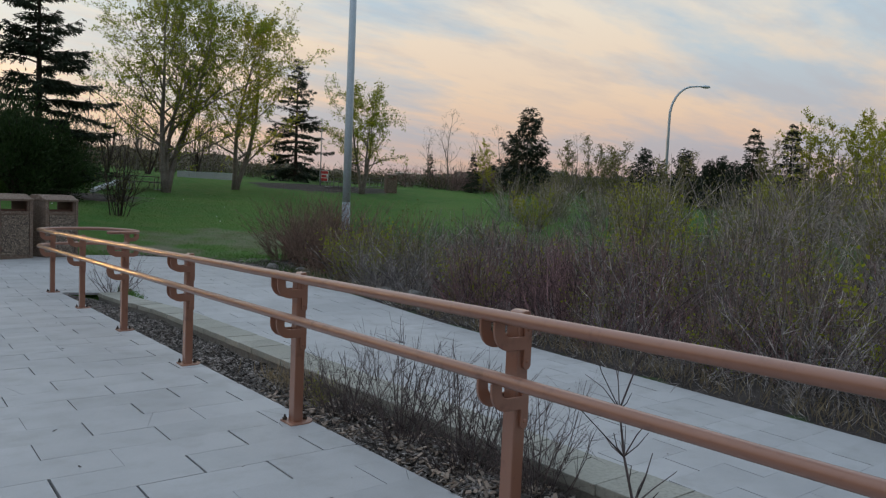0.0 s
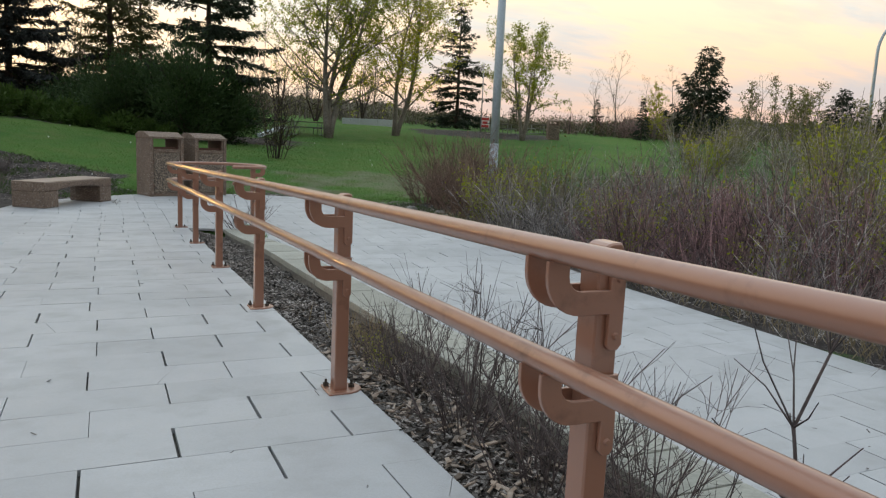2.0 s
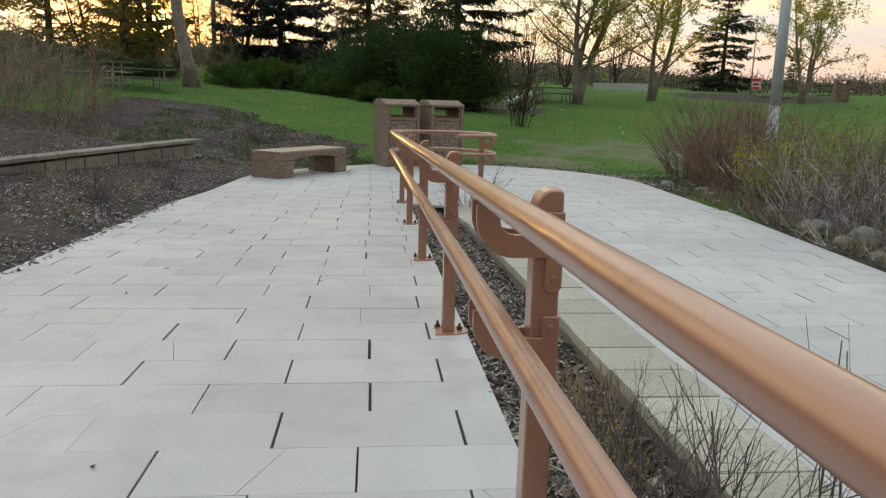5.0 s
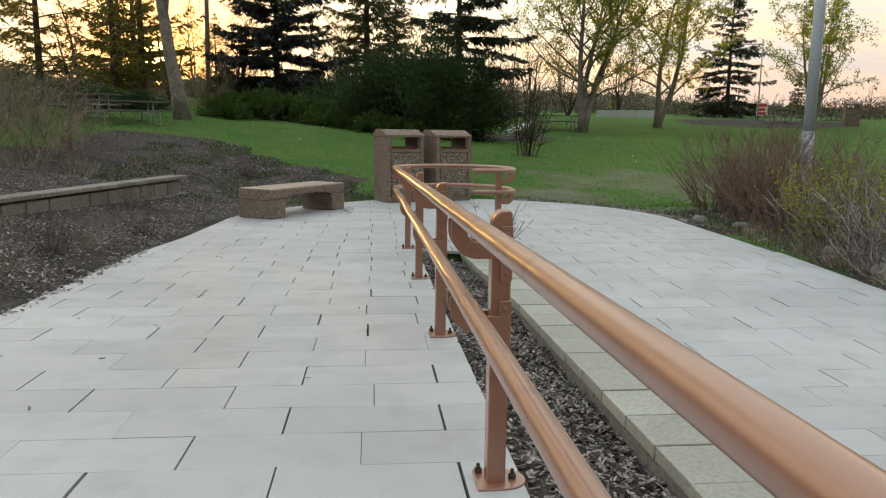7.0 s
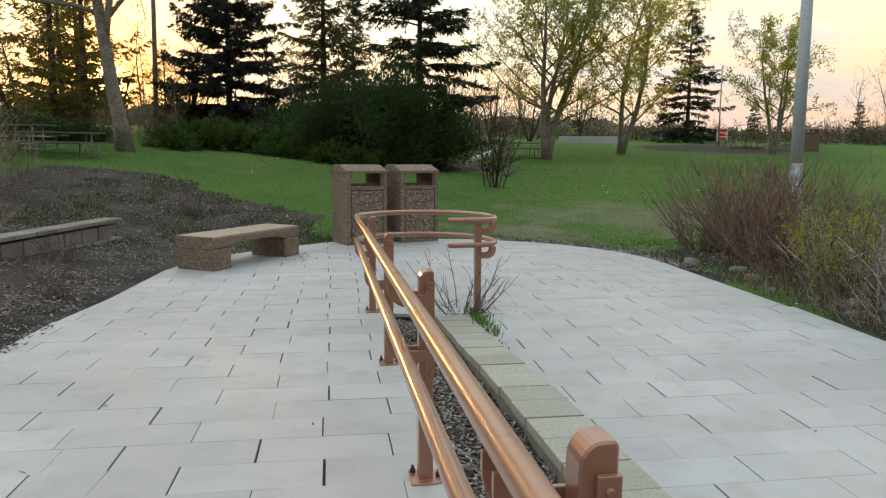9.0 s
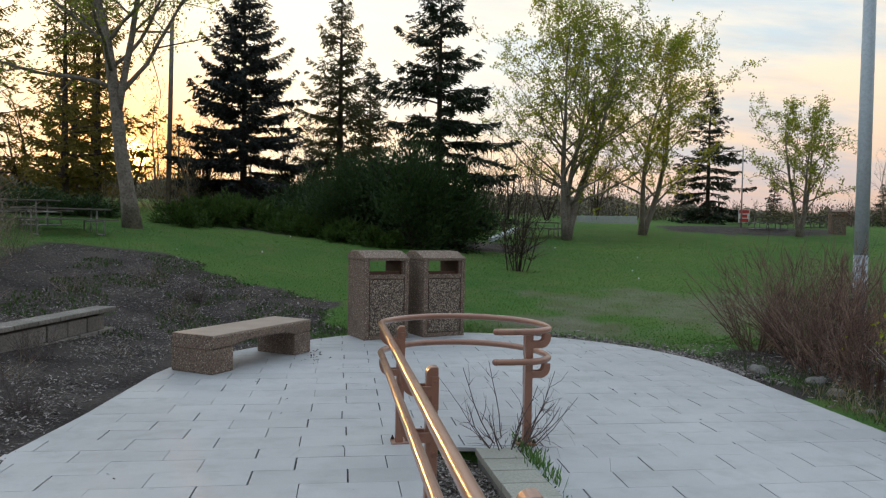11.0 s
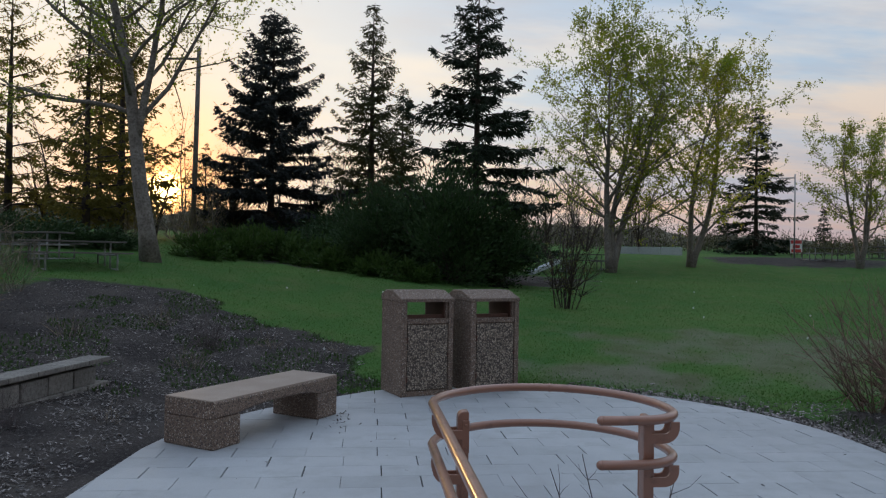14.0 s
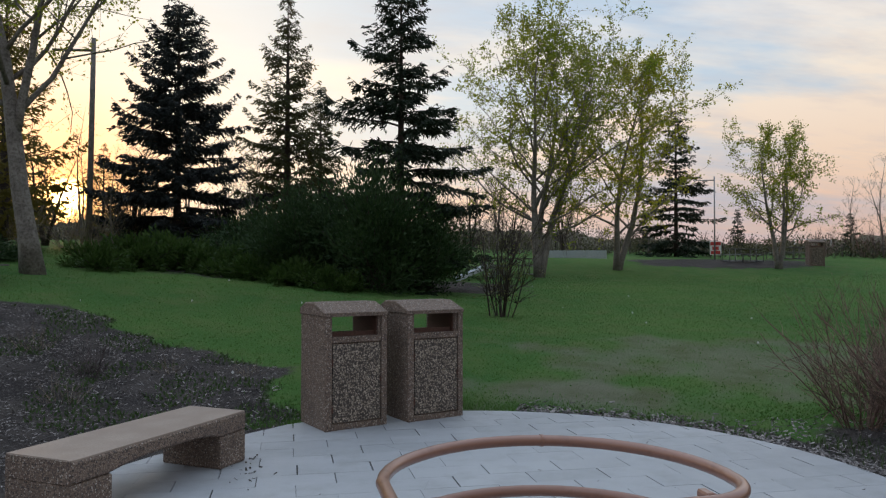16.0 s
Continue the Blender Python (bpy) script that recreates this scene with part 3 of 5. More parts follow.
def build_retaining_wall():
    wall = root("retaining_wall", Matrix.Identity(4), "low weathered concrete block retaining wall in the bank", "retaining wall", kind="structure")
    y = 18.1
    i = 0
    while y > 5:
        for row in range(2):
            rng = random.Random(i * 2 + row)
            yy = y - (0.22 if row else 0.0)
            x = wall_x(yy - 0.22)
            top = 0.60
            bm = bmesh.new()
            box(bm, -0.13, 0.13, -0.215, 0.215, -0.105, 0.105, 0.015)
            ob = part("block", bm, WALL, wall)
            ob.matrix_local = pose(x - 0.02 * row + rng.uniform(-0.008, 0.008), yy - 0.22, top - 0.30 + 0.21 * row - 0.105, 0, 0, -13.2 + rng.uniform(-1.5, 1.5))
        bm = bmesh.new()
        box(bm, -0.16, 0.16, -0.222, 0.222, -0.03, 0.03, 0.012)
        cap = part("cap_stone", bm, WALL, wall)
        cap.matrix_local = pose(wall_x(y - 0.22) - 0.01, y - 0.22, 0.575, 0, 0, -13.2)
        y -= 0.44
        i += 1


build_retaining_wall()

# ---------------------------------------------------------------- handrail
RAIL_X, POST_X, RAIL_R = 2.077, 2.215, 0.026
TOP_H, LOW_H = 0.902, 0.665


def rail_path(h):
    pts = [(RAIL_X, y, float(z_ramp(y)) + h) for y in np.arange(-3.0, 12.3, 0.35)]
    ze = float(z_ramp(12.6)) + h
    cx, cy, r = 2.755, 12.55, 0.685
    for k in range(1, 25):
        a = radians(180 - k * 190 / 24)
        pts.append((cx + r * math.cos(a), cy + r * math.sin(a), ze - 0.01 * min(1, k / 6)))
    x, y = pts[-1][0], pts[-1][1]
    r2, a0 = 0.27, radians(-10)
    ox, oy = x - r2 * math.cos(a0), y - r2 * math.sin(a0)
    for k in range(1, 11):
        a = a0 - radians(k * 8.6)
        pts.append((ox + r2 * math.cos(a), oy + r2 * math.sin(a), ze - 0.01))
    x, y = pts[-1][0], pts[-1][1]
    pts += [(x - 0.08, y - 0.008, ze - 0.01), (x - 0.19, y - 0.006, ze - 0.01)]
    return pts


def hook(reach, h):
    """Outline of a bent flat bracket in the x z plane: from the post out and up to the rail."""
    t = 0.052
    out = [(0.032, h - 0.035), (0.032, h - 0.205), (0.022, h - 0.217), (0.004, h - 0.217), (-0.006, h - 0.205), (-0.006, h - 0.085 - t)]
    cx, cz, r = -reach + 0.085 - 0.026, h - 0.137 + 0.085, 0.085
    for k in range(9):
        a = radians(270 - k * 90 / 8)
        out.append((cx + r * math.cos(a), cz + r * math.sin(a)))
    out += [(-reach - 0.026, h - 0.02), (-reach + 0.026, h - 0.02)]
    r = 0.033
    for k in range(5):
        a = radians(180 + k * 90 / 4)
        out.append((cx + r * math.cos(a), cz + r * math.sin(a)))
    return out + [(-0.006, h - 0.085), (-0.006, h - 0.035)]


def build_handrail():
    rail = root("handrail", Matrix.Identity(4), "copper brown painted steel double handrail with a curled end", "handrail")
    for name, h in (("top_rail", TOP_H), ("lower_rail", LOW_H)):
        p = rail_path(h)
        v, f = tubes([(p, [RAIL_R] * len(p))], 16)
        me = raw_mesh(name, v, f, True)
        link(name, me, PAINT, rail)
        bm = bmesh.new()
        bmesh.ops.create_uvsphere(bm, u_segments=14, v_segments=8, radius=RAIL_R, matrix=Matrix.Translation(p[-1]))
        part("end_cap", bm, PAINT, rail, smooth=True)
    loop = rail_path(TOP_H)[44 + 12]
    bm = bmesh.new()
    bmesh.ops.create_cone(bm, cap_ends=True, segments=16, radius1=RAIL_R + 0.003, radius2=RAIL_R + 0.003, depth=0.012, matrix=Matrix.Translation(loop) @ Matrix.Rotation(radians(90), 4, "Y"))
    part("weld_ring", bm, PAINT, rail, "narrow weld ring round the top rail")
    shared = {}

    def piece(name, key, maker, parent, mat=PAINT, label=""):
        if key not in shared:
            bm = bmesh.new()
            maker(bm)
            me = bpy.data.meshes.new(name)
            bm.to_mesh(me)
            bm.free()
            shared[key] = me
        return link(name, shared[key], mat, parent, label)

    def post_shape(bm):
        w, d, top = 0.031, 0.034, 0.915
        out = [(-w, 0.0), (w, 0.0), (w, top - 0.008), (w - 0.006, top)]
        for k in range(0, 7):
            a = radians(90 + k * 90 / 6)
            out.append((0.004 + (w + 0.004) * math.cos(a), top - 0.045 + 0.045 * math.sin(a)))
        prism(bm, out, "y", -d, d, 0.004)

    def plate_shape(bm):
        out = [(-0.065, -0.075), (0.01, -0.075)]
        for k in range(1, 12):
            a = radians(-90 + k * 180 / 12)
            out.append((0.02 + 0.085 * math.cos(a), 0.075 * math.sin(a)))
        out += [(0.01, 0.075), (-0.065, 0.075)]
        prism(bm, out, "z", -0.004, 0.010, 0.002)

    def bolt_shape(bm):
        bmesh.ops.create_cone(bm, cap_ends=True, segments=6, radius1=0.014, radius2=0.014, depth=0.014, matrix=Matrix.Translation((0, 0, 0.017)))
        bmesh.ops.create_cone(bm, cap_ends=True, segments=8, radius1=0.007, radius2=0.006, depth=0.02, matrix=Matrix.Translation((0, 0, 0.032)))

    def rivet_shape(bm):
        bmesh.ops.create_cone(bm, cap_ends=True, segments=10, radius1=0.009, radius2=0.006, depth=0.008, matrix=Matrix.Rotation(radians(90), 4, "X"))

    places = [(POST_X, y, 0.0, POST_X - RAIL_X) for y in (-1.4, 0.51, 2.425, 4.34, 6.335, 8.335, 10.335, 12.335)] + [(3.235, 12.31, 180.0, 0.143)]
    for k, (x, y, turn, reach) in enumerate(places):
        post = piece("post", "post", post_shape, rail)
        base = float(z_pave(min(x, 2.3), y)) if turn == 0 else float(z_ramp(12.6)) - 0.012
        post.matrix_local = pose(x, y, base, 0, 0, turn)
        for h in (TOP_H, LOW_H):
            for s in (-1, 1):
                b = piece("bracket", ("hook", round(reach, 3), h, turn), lambda bm: prism(bm, hook(reach, h), "y", -0.006, 0.006, 0.0015), post)
                b.location = (0, s * 0.041, 0)
                if s < 0:
                    r = piece("rivet", "rivet", rivet_shape, post)
                    r.location = (0.013, -0.05, h - 0.06)
                    r = piece("rivet", "rivet", rivet_shape, post)
                    r.location = (0.013, -0.05, h - 0.185)
        piece("base_plate", "plate", plate_shape, post)
        for bx in (0.06, -0.048):
            piece("bolt", "bolt", bolt_shape, post, DARK_BARK, "dark rusty bolt").location = (bx, 0.0 if bx > 0 else 0.05, 0)


build_handrail()

# ---------------------------------------------------------------- litter bins and bench


def build_bin():
    """A precast bin with a through opening and a pitched lid, its front along +x from the origin."""
    bin_ = root("litter_bin", Matrix.Identity(4), "square precast litter bin of brown exposed aggregate concrete", "litter bin", "pair of litter bins")
    W, D, H = 0.74, 0.66, 1.24
    bm = bmesh.new()
    box(bm, 0, W, 0.03, D, 0, 0.985, 0.012)
    part("body", bm, AGGREGATE, bin_)
    for x0, x1, name in ((0.0, 0.06, "side_pier"), (W - 0.10, W, "side_pier")):
        bm = bmesh.new()
        box(bm, x0, x1, 0.03, D, 0.98, H - 0.02, 0.008)
        part(name, bm, AGGREGATE, bin_)
    # frame round the door, in front of the body
    for x0, x1, z0, z1 in ((0, 0.078, 0, H - 0.037), (W - 0.068, W, 0, H - 0.037), (0.080, W - 0.070, 0.0, 0.065), (0.080, W - 0.070, 0.925, 0.99)):
        bm = bmesh.new()
        box(bm, x0, x1, 0.0, 0.028, z0, z1, 0.006)
        part("front_frame", bm, AGGREGATE, bin_)
    bm = bmesh.new()
    box(bm, 0.091, W - 0.081, 0.006, 0.028, 0.078, 0.912, 0.004)
    door = part("door", bm, DOOR_AGGREGATE, bin_, "door panel of pale pebbled aggregate")
    for z in (0.22, 0.72):
        bm = bmesh.new()
        bmesh.ops.create_cone(bm, cap_ends=True, segments=10, radius1=0.011, radius2=0.011, depth=0.07, matrix=Matrix.Translation((0.085, 0.004, z)))
        part("hinge", bm, LINER, door, "dark metal hinge")
    bm = bmesh.new()
    box(bm, W - 0.088, W - 0.070, -0.008, 0.01, 0.48, 0.54, 0.004)
    part("latch", bm, LINER, door, "dark metal latch")
    bm = bmesh.new()
    box(bm, 0.065, W - 0.105, 0.10, 0.12, 0.95, 1.035, 0.004)
    box(bm, 0.065, W - 0.105, D - 0.12, D - 0.10, 0.95, 1.0, 0.004)
    box(bm, W - 0.112, W - 0.102, 0.05, D - 0.05, 0.987, H - 0.04, 0.003)
    part("liner", bm, LINER, bin_, "dark brown steel liner in the opening")
    bm = bmesh.new()
    prism(bm, [(-0.01, H - 0.035), (-0.01, H + 0.005), (D * 0.42, H + 0.105), (D * 0.8, H + 0.105), (D + 0.01, H + 0.04), (D + 0.01, H - 0.035)], "x", -0.012, W + 0.012, 0.01)
    part("lid", bm, AGGREGATE, bin_)
    return bin_


bin_a = build_bin()
bin_a.matrix_world = pose(2.10, 17.75, 0.137, 0, 0, 21.5)
copy_thing(bin_a, pose(3.03, 18.06, 0.137, 0, 0, 21.0))


def build_bench():
    L, W = 1.90, 0.63
    bench = root("bench", pose(0.575, 16.14, 0.137, 0, 0, 57.0), "precast brown exposed aggregate bench on two block feet", "bench")
    for s in (-1, 1):
        bm = bmesh.new()
        x0, x1 = (-L / 2 + 0.004, -L / 2 + 0.36) if s < 0 else (L / 2 - 0.36, L / 2 - 0.004)
        box(bm, x0, x1, -W / 2 + 0.004, W / 2 - 0.004, 0, 0.284, 0.022)
        part("foot", bm, AGGREGATE, bench)
    out = [(-L / 2, 0.285), (-L / 2, 0.44), (L / 2, 0.44), (L / 2, 0.285), (L / 2 - 0.34, 0.285)]
    for k in range(9):
        u = k / 8
        out.append((L / 2 - 0.34 - u * (L - 0.68), 0.285 + 0.045 * math.sin(math.pi * min(u, 1 - u) / 0.34 / 2 if min(u, 1 - u) < 0.34 else math.pi / 2)))
    bm = bmesh.new()
    prism(bm, out, "y", -W / 2, W / 2, 0.02)
    part("seat", bm, AGGREGATE, bench)
    bm = bmesh.new()
    box(bm, -L / 2 + 0.012, L / 2 - 0.012, -W / 2 + 0.012, W / 2 - 0.012, 0.43, 0.447, 0.005)
    part("seat_top", bm, SEAT, bench, "smooth worn pinkish grey top face")


build_bench()

# ---------------------------------------------------------------- poles


def build_pole():
    z = float(z_ground(9.96, 17.4))
    pole = root("lamp_pole", pose(9.96, 17.4, z), "tall pale blue grey galvanised steel lamp pole", "lamp pole")
    v, f = tubes([([(0, 0, 1.45), (0, 0, 4), (0, 0, 9.5)], [0.106, 0.1, 0.075])], 16)
    link("shaft", raw_mesh("shaft", v, f, True), POLE, pole)
    v, f = tubes([([(0, 0, 0.0), (0, 0, 1.445)], [0.112, 0.108])], 16)
    link("lower_shaft", raw_mesh("lower_shaft", v, f, True), RUST, pole, "scuffed peeling lower part of the shaft")
    bm = bmesh.new()
    bmesh.ops.create_cone(bm, cap_ends=True, segments=20, radius1=0.24, radius2=0.22, depth=0.16, matrix=Matrix.Translation((0, 0, 0.05)))
    part("footing", bm, KERB_FACE, pole)
    bm = bmesh.new()
    box(bm, -0.45, 0.15, -0.1, 0.1, 9.5, 9.62, 0.03)
    part("lamp_head", bm, POLE, pole)
    x, y = 52.0, 38.5
    street = root("street_lamp", pose(x, y, float(z_ground(x, y)) - 1.1, 0, 0, -35), "distant slim street lamp with a curved arm", "street lamp")
    pts = [(0, 0, 0), (0, 0, 8.2)] + [(1.9 - 1.9 * math.cos(radians(a)), 0, 8.2 + 2.6 * math.sin(radians(a))) for a in range(10, 91, 10)] + [(2.6, 0, 10.85)]
    v, f = tubes([(pts, np.linspace(0.13, 0.06, len(pts)))], 8)
    link("mast", raw_mesh("mast", v, f, True), POLE, street)
    bm = bmesh.new()
    bmesh.ops.create_uvsphere(bm, u_segments=12, v_segments=8, radius=1, matrix=Matrix.LocRotScale((2.85, 0, 10.82), None, (0.42, 0.17, 0.13)))
    part("lamp_head", bm, POLE, street, smooth=True)
    x, y = -5.5, 39.1
    wood = root("utility_pole", pose(x, y, float(z_ground(x, y)) - 0.3), "weathered wooden utility pole beside the spruces", "utility pole")
    v, f = tubes([([(0, 0, 0), (0.05, 0, 4), (0.1, 0, 8.2)], [0.11, 0.10, 0.08])], 10)
    link("shaft", raw_mesh("shaft", v, f, True), BARK, wood)
    v, f = tubes([([(-1.3, 0, 7.7), (0.1, 0, 7.75)], [0.05, 0.05])], 6)
    link("cross_arm", raw_mesh("cross_arm", v, f, True), BARK, wood)


build_pole()

# ---------------------------------------------------------------- picnic places, far bin, sign, boards
TIMBER = two_scale("weathered_timber", (0.11, 0.10, 0.095), (0.18, 0.165, 0.155), (0.06, 0.055, 0.05), 2.0, 30.0, 0.85, 0.4, 0.006)
PALE_BOARD = two_scale("pale_board", (0.42, 0.46, 0.50), (0.52, 0.56, 0.60), (0.34, 0.37, 0.40), 1.0, 20.0, 0.7, 0.2, 0.004)
TUBE = two_scale("grey_steel_tube", (0.30, 0.31, 0.32), (0.40, 0.41, 0.42), (0.22, 0.22, 0.22), 2.0, 30.0, 0.5, 0.1, 0.004, metal=0.3)
RED_SIGN = two_scale("red_sign_paint", (0.50, 0.04, 0.04), (0.56, 0.06, 0.05), (0.42, 0.035, 0.035), 1.0, 20.0, 0.6, 0.0)
WHITE_SIGN = two_scale("white_sign_paint", (0.70, 0.70, 0.70), (0.78, 0.78, 0.77), (0.62, 0.62, 0.61), 1.0, 20.0, 0.6, 0.0)


def build_table():
    table = root("picnic_table", Matrix.Identity(4), "grey timber picnic table with benches on steel tube legs", "picnic table", "picnic tables")
    for i in range(5):
        bm = bmesh.new()
        box(bm, -1.2, 1.2, -0.37 + 0.15 * i, -0.37 + 0.15 * i + 0.135, 0.71, 0.75, 0.006)
        part("tabletop_plank", bm, TIMBER, table)
    for s in (-1, 1):
        for i in range(2):
            bm = bmesh.new()
            y = s * 0.72 + (i - 1) * 0.15
            box(bm, -1.2, 1.2, y, y + 0.135, 0.42, 0.46, 0.006)
            part("bench_plank", bm, TIMBER, table)
        x = s * 0.85
        v, f = tubes([([(x, -0.72, 0.02), (x, -0.72, 0.40), (x, 0.72, 0.40), (x, 0.72, 0.02)], [0.025] * 4), ([(x, -0.2, 0.02), (x, -0.2, 0.7)], [0.025] * 2), ([(x, 0.2, 0.02), (x, 0.2, 0.7)], [0.025] * 2), ([(x, -0.75, 0.025), (x, 0.75, 0.025)], [0.025] * 2)], 8)
        link("leg_frame", raw_mesh("leg_frame", v, f, True), TUBE, table)
    return table


picnic = build_table()
SPOTS = ((-5.3, 26.6, 38), (-6.9, 28.0, -25), (25.4, 45.4, 15), (31.0, 48.5, 50), (29.6, 47.6, 10), (8.9, 39.0, 5), (10.9, 40.0, 15))
for i, (x, y, turn) in enumerate(SPOTS):
    t = picnic if i == 0 else copy_thing(picnic, Matrix.Identity(4))
    t.matrix_world = pose(x, y, float(z_ground(x, y)) - (0.08 if x < 0 else 0.0), 0, 0, turn) @ Matrix.Diagonal((0.92, 0.92, 0.92, 1))

copy_thing(bin_a, pose(27.8, 43.3, float(z_ground(27.8, 43.3)) - 0.03, 0, 0, -20))["label"] = "brown aggregate litter bin far off on the lawn"


def build_boards():
    x, y = 26.2, 49.3
    sign = root("park_sign", pose(x, y, float(z_ground(x, y)), 0, 0, -28) @ Matrix.Diagonal((0.76, 0.76, 0.8, 1)), "small red and white notice sign on two posts", "sign")
    bm = bmesh.new()
    box(bm, -0.42, 0.42, -0.02, 0.02, 0.25, 1.25, 0.006)
    part("panel", bm, WHITE_SIGN, sign)
    for z0, z1, w in ((0.95, 1.2, 0.38), (0.62, 0.86, 0.24), (0.32, 0.55, 0.34)):
        bm = bmesh.new()
        box(bm, -w, w, -0.026, -0.021, z0, z1)
        part("print_bar", bm, RED_SIGN, sign)
    for s in (-1, 1):
        bm = bmesh.new()
        box(bm, s * 0.36 - 0.03, s * 0.36 + 0.03, 0.022, 0.07, -0.2, 1.2, 0.004)
        part("post", bm, TIMBER, sign)
    x, y = 17.4, 49.2
    edge = root("play_area_edging", pose(x, y, float(z_ground(x, y)), 0, 0, -21.5), "low pale board edging of a play area", "edging")
    for i in range(3):
        bm = bmesh.new()
        box(bm, -1.77 + i * 1.18, -1.77 + i * 1.18 + 1.165, -0.06, 0.06, -0.1, 0.42, 0.01)
        part("board", bm, PALE_BOARD, edge)
    x, y = 8.6, 37.6
    bm = bmesh.new()
    prism(bm, [(-0.9, 0.0), (-0.9, 0.16), (0.9, 0.62), (0.9, 0.46)], "y", -0.12, 0.12, 0.01)
    ob = part("ramp_board", bm, PALE_BOARD)
    ob.matrix_world = pose(x, y, float(z_ground(x, y)) - 0.02, 0, 0, 40)
    tagged(ob, "sloping pale grey board lying on the lawn", "board")
    x, y = 24.6, 46.8
    post = root("sign_post", pose(x, y, float(z_ground(x, y)), 0, 0, -30), "thin dark post with a short arm", "post")
    v, f = tubes([([(0, 0, -0.2), (0, 0, 4.6)], [0.05, 0.04])], 6)
    link("shaft", raw_mesh("shaft", v, f, True), TUBE, post)
    v, f = tubes([([(0, 0, 4.4), (-1.1, 0, 4.4)], [0.035, 0.03])], 6)
    link("arm", raw_mesh("arm", v, f, True), TUBE, post)
    x, y = 39.6, 58.1
    goal = root("goal_frame", pose(x, y, float(z_ground(x, y)), 0, 0, -35), "small white goal frame on the far lawn", "goal")
    for name, pts in (("post", [(-1.2, 0, 0), (-1.2, 0, 1.1)]), ("post", [(1.2, 0, 0), (1.2, 0, 1.1)]), ("crossbar", [(-1.2, 0, 1.1), (1.2, 0, 1.1)]), ("ground_bar", [(-1.2, 0, 0.1), (1.2, 0, 0.1)])):
        v, f = tubes([(pts, [0.035, 0.035])], 6)
        link(name, raw_mesh(name, v, f, True), WHITE_SIGN, goal)


build_boards()

# ---------------------------------------------------------------- trees and shrubs


def conifer(name, h, r, seed, needles, label, step=0.30, bare=0.04, droop=0.35, fine=1.5, lean=0.0, gaps=0.0, twig=0.5, sprays=3, broad=1.0):
    """A spruce: trunk, whorls of drooping limbs, and on every limb side twigs hung with needle sprays."""
    rng = np.random.default_rng(seed)
    tree = root(name, Matrix.Identity(4), label, "tree")
    tz = np.linspace(0, h, 9)
    tx = lean * (tz / h) ** 1.5
    trunk = [(np.stack([tx, 0 * tz, tz], 1), np.maximum(0.018 * h * (1 - tz / h) ** 0.9, 0.012))]
    limbs, C, D, Wd, Ln, Wi = [], [], [], [], [], []
    z = bare * h
    while z < h * 0.985:
        q = z / h
        k = int(rng.integers(4, 7)) if q < 0.9 else 4
        a0 = rng.uniform(0, 6.28)
        for j in range(k):
            if rng.random() < gaps:
                continue
            a = a0 + j * 6.283 / k + rng.normal(0, 0.25)
            reach = r * ((1 - q) ** 0.8) * (0.42 + 0.72 * rng.random() ** 0.7) * (1 + 0.13 * math.sin(z * 3.1 + seed)) + 0.10
            if q < 0.15:
                reach *= 0.75 + q * 1.6
            u = np.linspace(0, 1, 7)
            rise = rng.uniform(0.05, 0.25) + 0.55 * q
            dz = reach * (rise * u - (droop + 0.25 * (1 - q)) * u ** 1.7 + rng.uniform(0.1, 0.4) * u ** 4)
            zz = min(max(z + rng.uniform(-1.1, 1.1) * step * (1 - 0.6 * q), 0.1), 0.985 * h)
            ox = lean * (zz / h) ** 1.5
            pts = np.stack([ox + np.cos(a) * reach * u, np.sin(a) * reach * u, zz + dz], 1)
            limbs.append((pts, np.linspace(0.012 + 0.010 * reach, 0.006, 7)))
            n = max(4, int(reach / 0.13 * fine))
            s = np.sort(rng.uniform(0.12, 1.0, n))
            p = np.stack([np.interp(s, u, pts[:, i]) for i in range(3)], 1)
            out = unit(np.stack([np.cos(a) * np.ones(n), np.sin(a) * np.ones(n), -0.1 * np.ones(n)], 1))
            side = np.array([-np.sin(a), np.cos(a), 0.0])
            for sg in (-1, 1):
                tl = twig * (0.45 + 0.75 * np.sin(np.pi * np.clip(s, 0.08, 0.95))) * rng.uniform(0.7, 1.25, n) * (0.45 + 0.55 * (1 - q))
                td = unit(out * 0.75 + sg * side * rng.uniform(0.5, 1.1, n)[:, None] + np.array([0, 0, -1.0]) * rng.uniform(0.05, 0.55, n)[:, None])
                for b in range(sprays):
                    st = p + td * (tl * (b / sprays))[:, None]
                    dd = unit(td + rng.normal(0, 0.42, (n, 3)) + np.array([0, 0, -0.15]))
                    C.append(st), D.append(dd), Ln.append(tl * rng.uniform(0.35, 0.65, n)), Wi.append(rng.uniform(0.07, 0.12, n) * (0.7 + 0.4 * (1 - q)) * 3.2 * broad / sprays)
                    Wd.append(unit(np.cross(dd, rnd_dirs(rng, n))))
        z += step * rng.uniform(0.75, 1.2) * (1.15 - 0.45 * q)
    v, f = tubes(trunk, 8)
    link("trunk", raw_mesh("trunk", v, f, True), DARK_BARK, tree)
    v, f = tubes(limbs, 4, False)
    link("branchwork", raw_mesh("branchwork", v, f, True), DARK_BARK, tree)["kind"] = "stuff"
    v, f = blades(np.concatenate(C), np.concatenate(D), np.concatenate(Wd), np.concatenate(Ln), np.concatenate(Wi))
    link("crown", raw_mesh("crown", v, f), needles, tree)["kind"] = "stuff"
    return tree


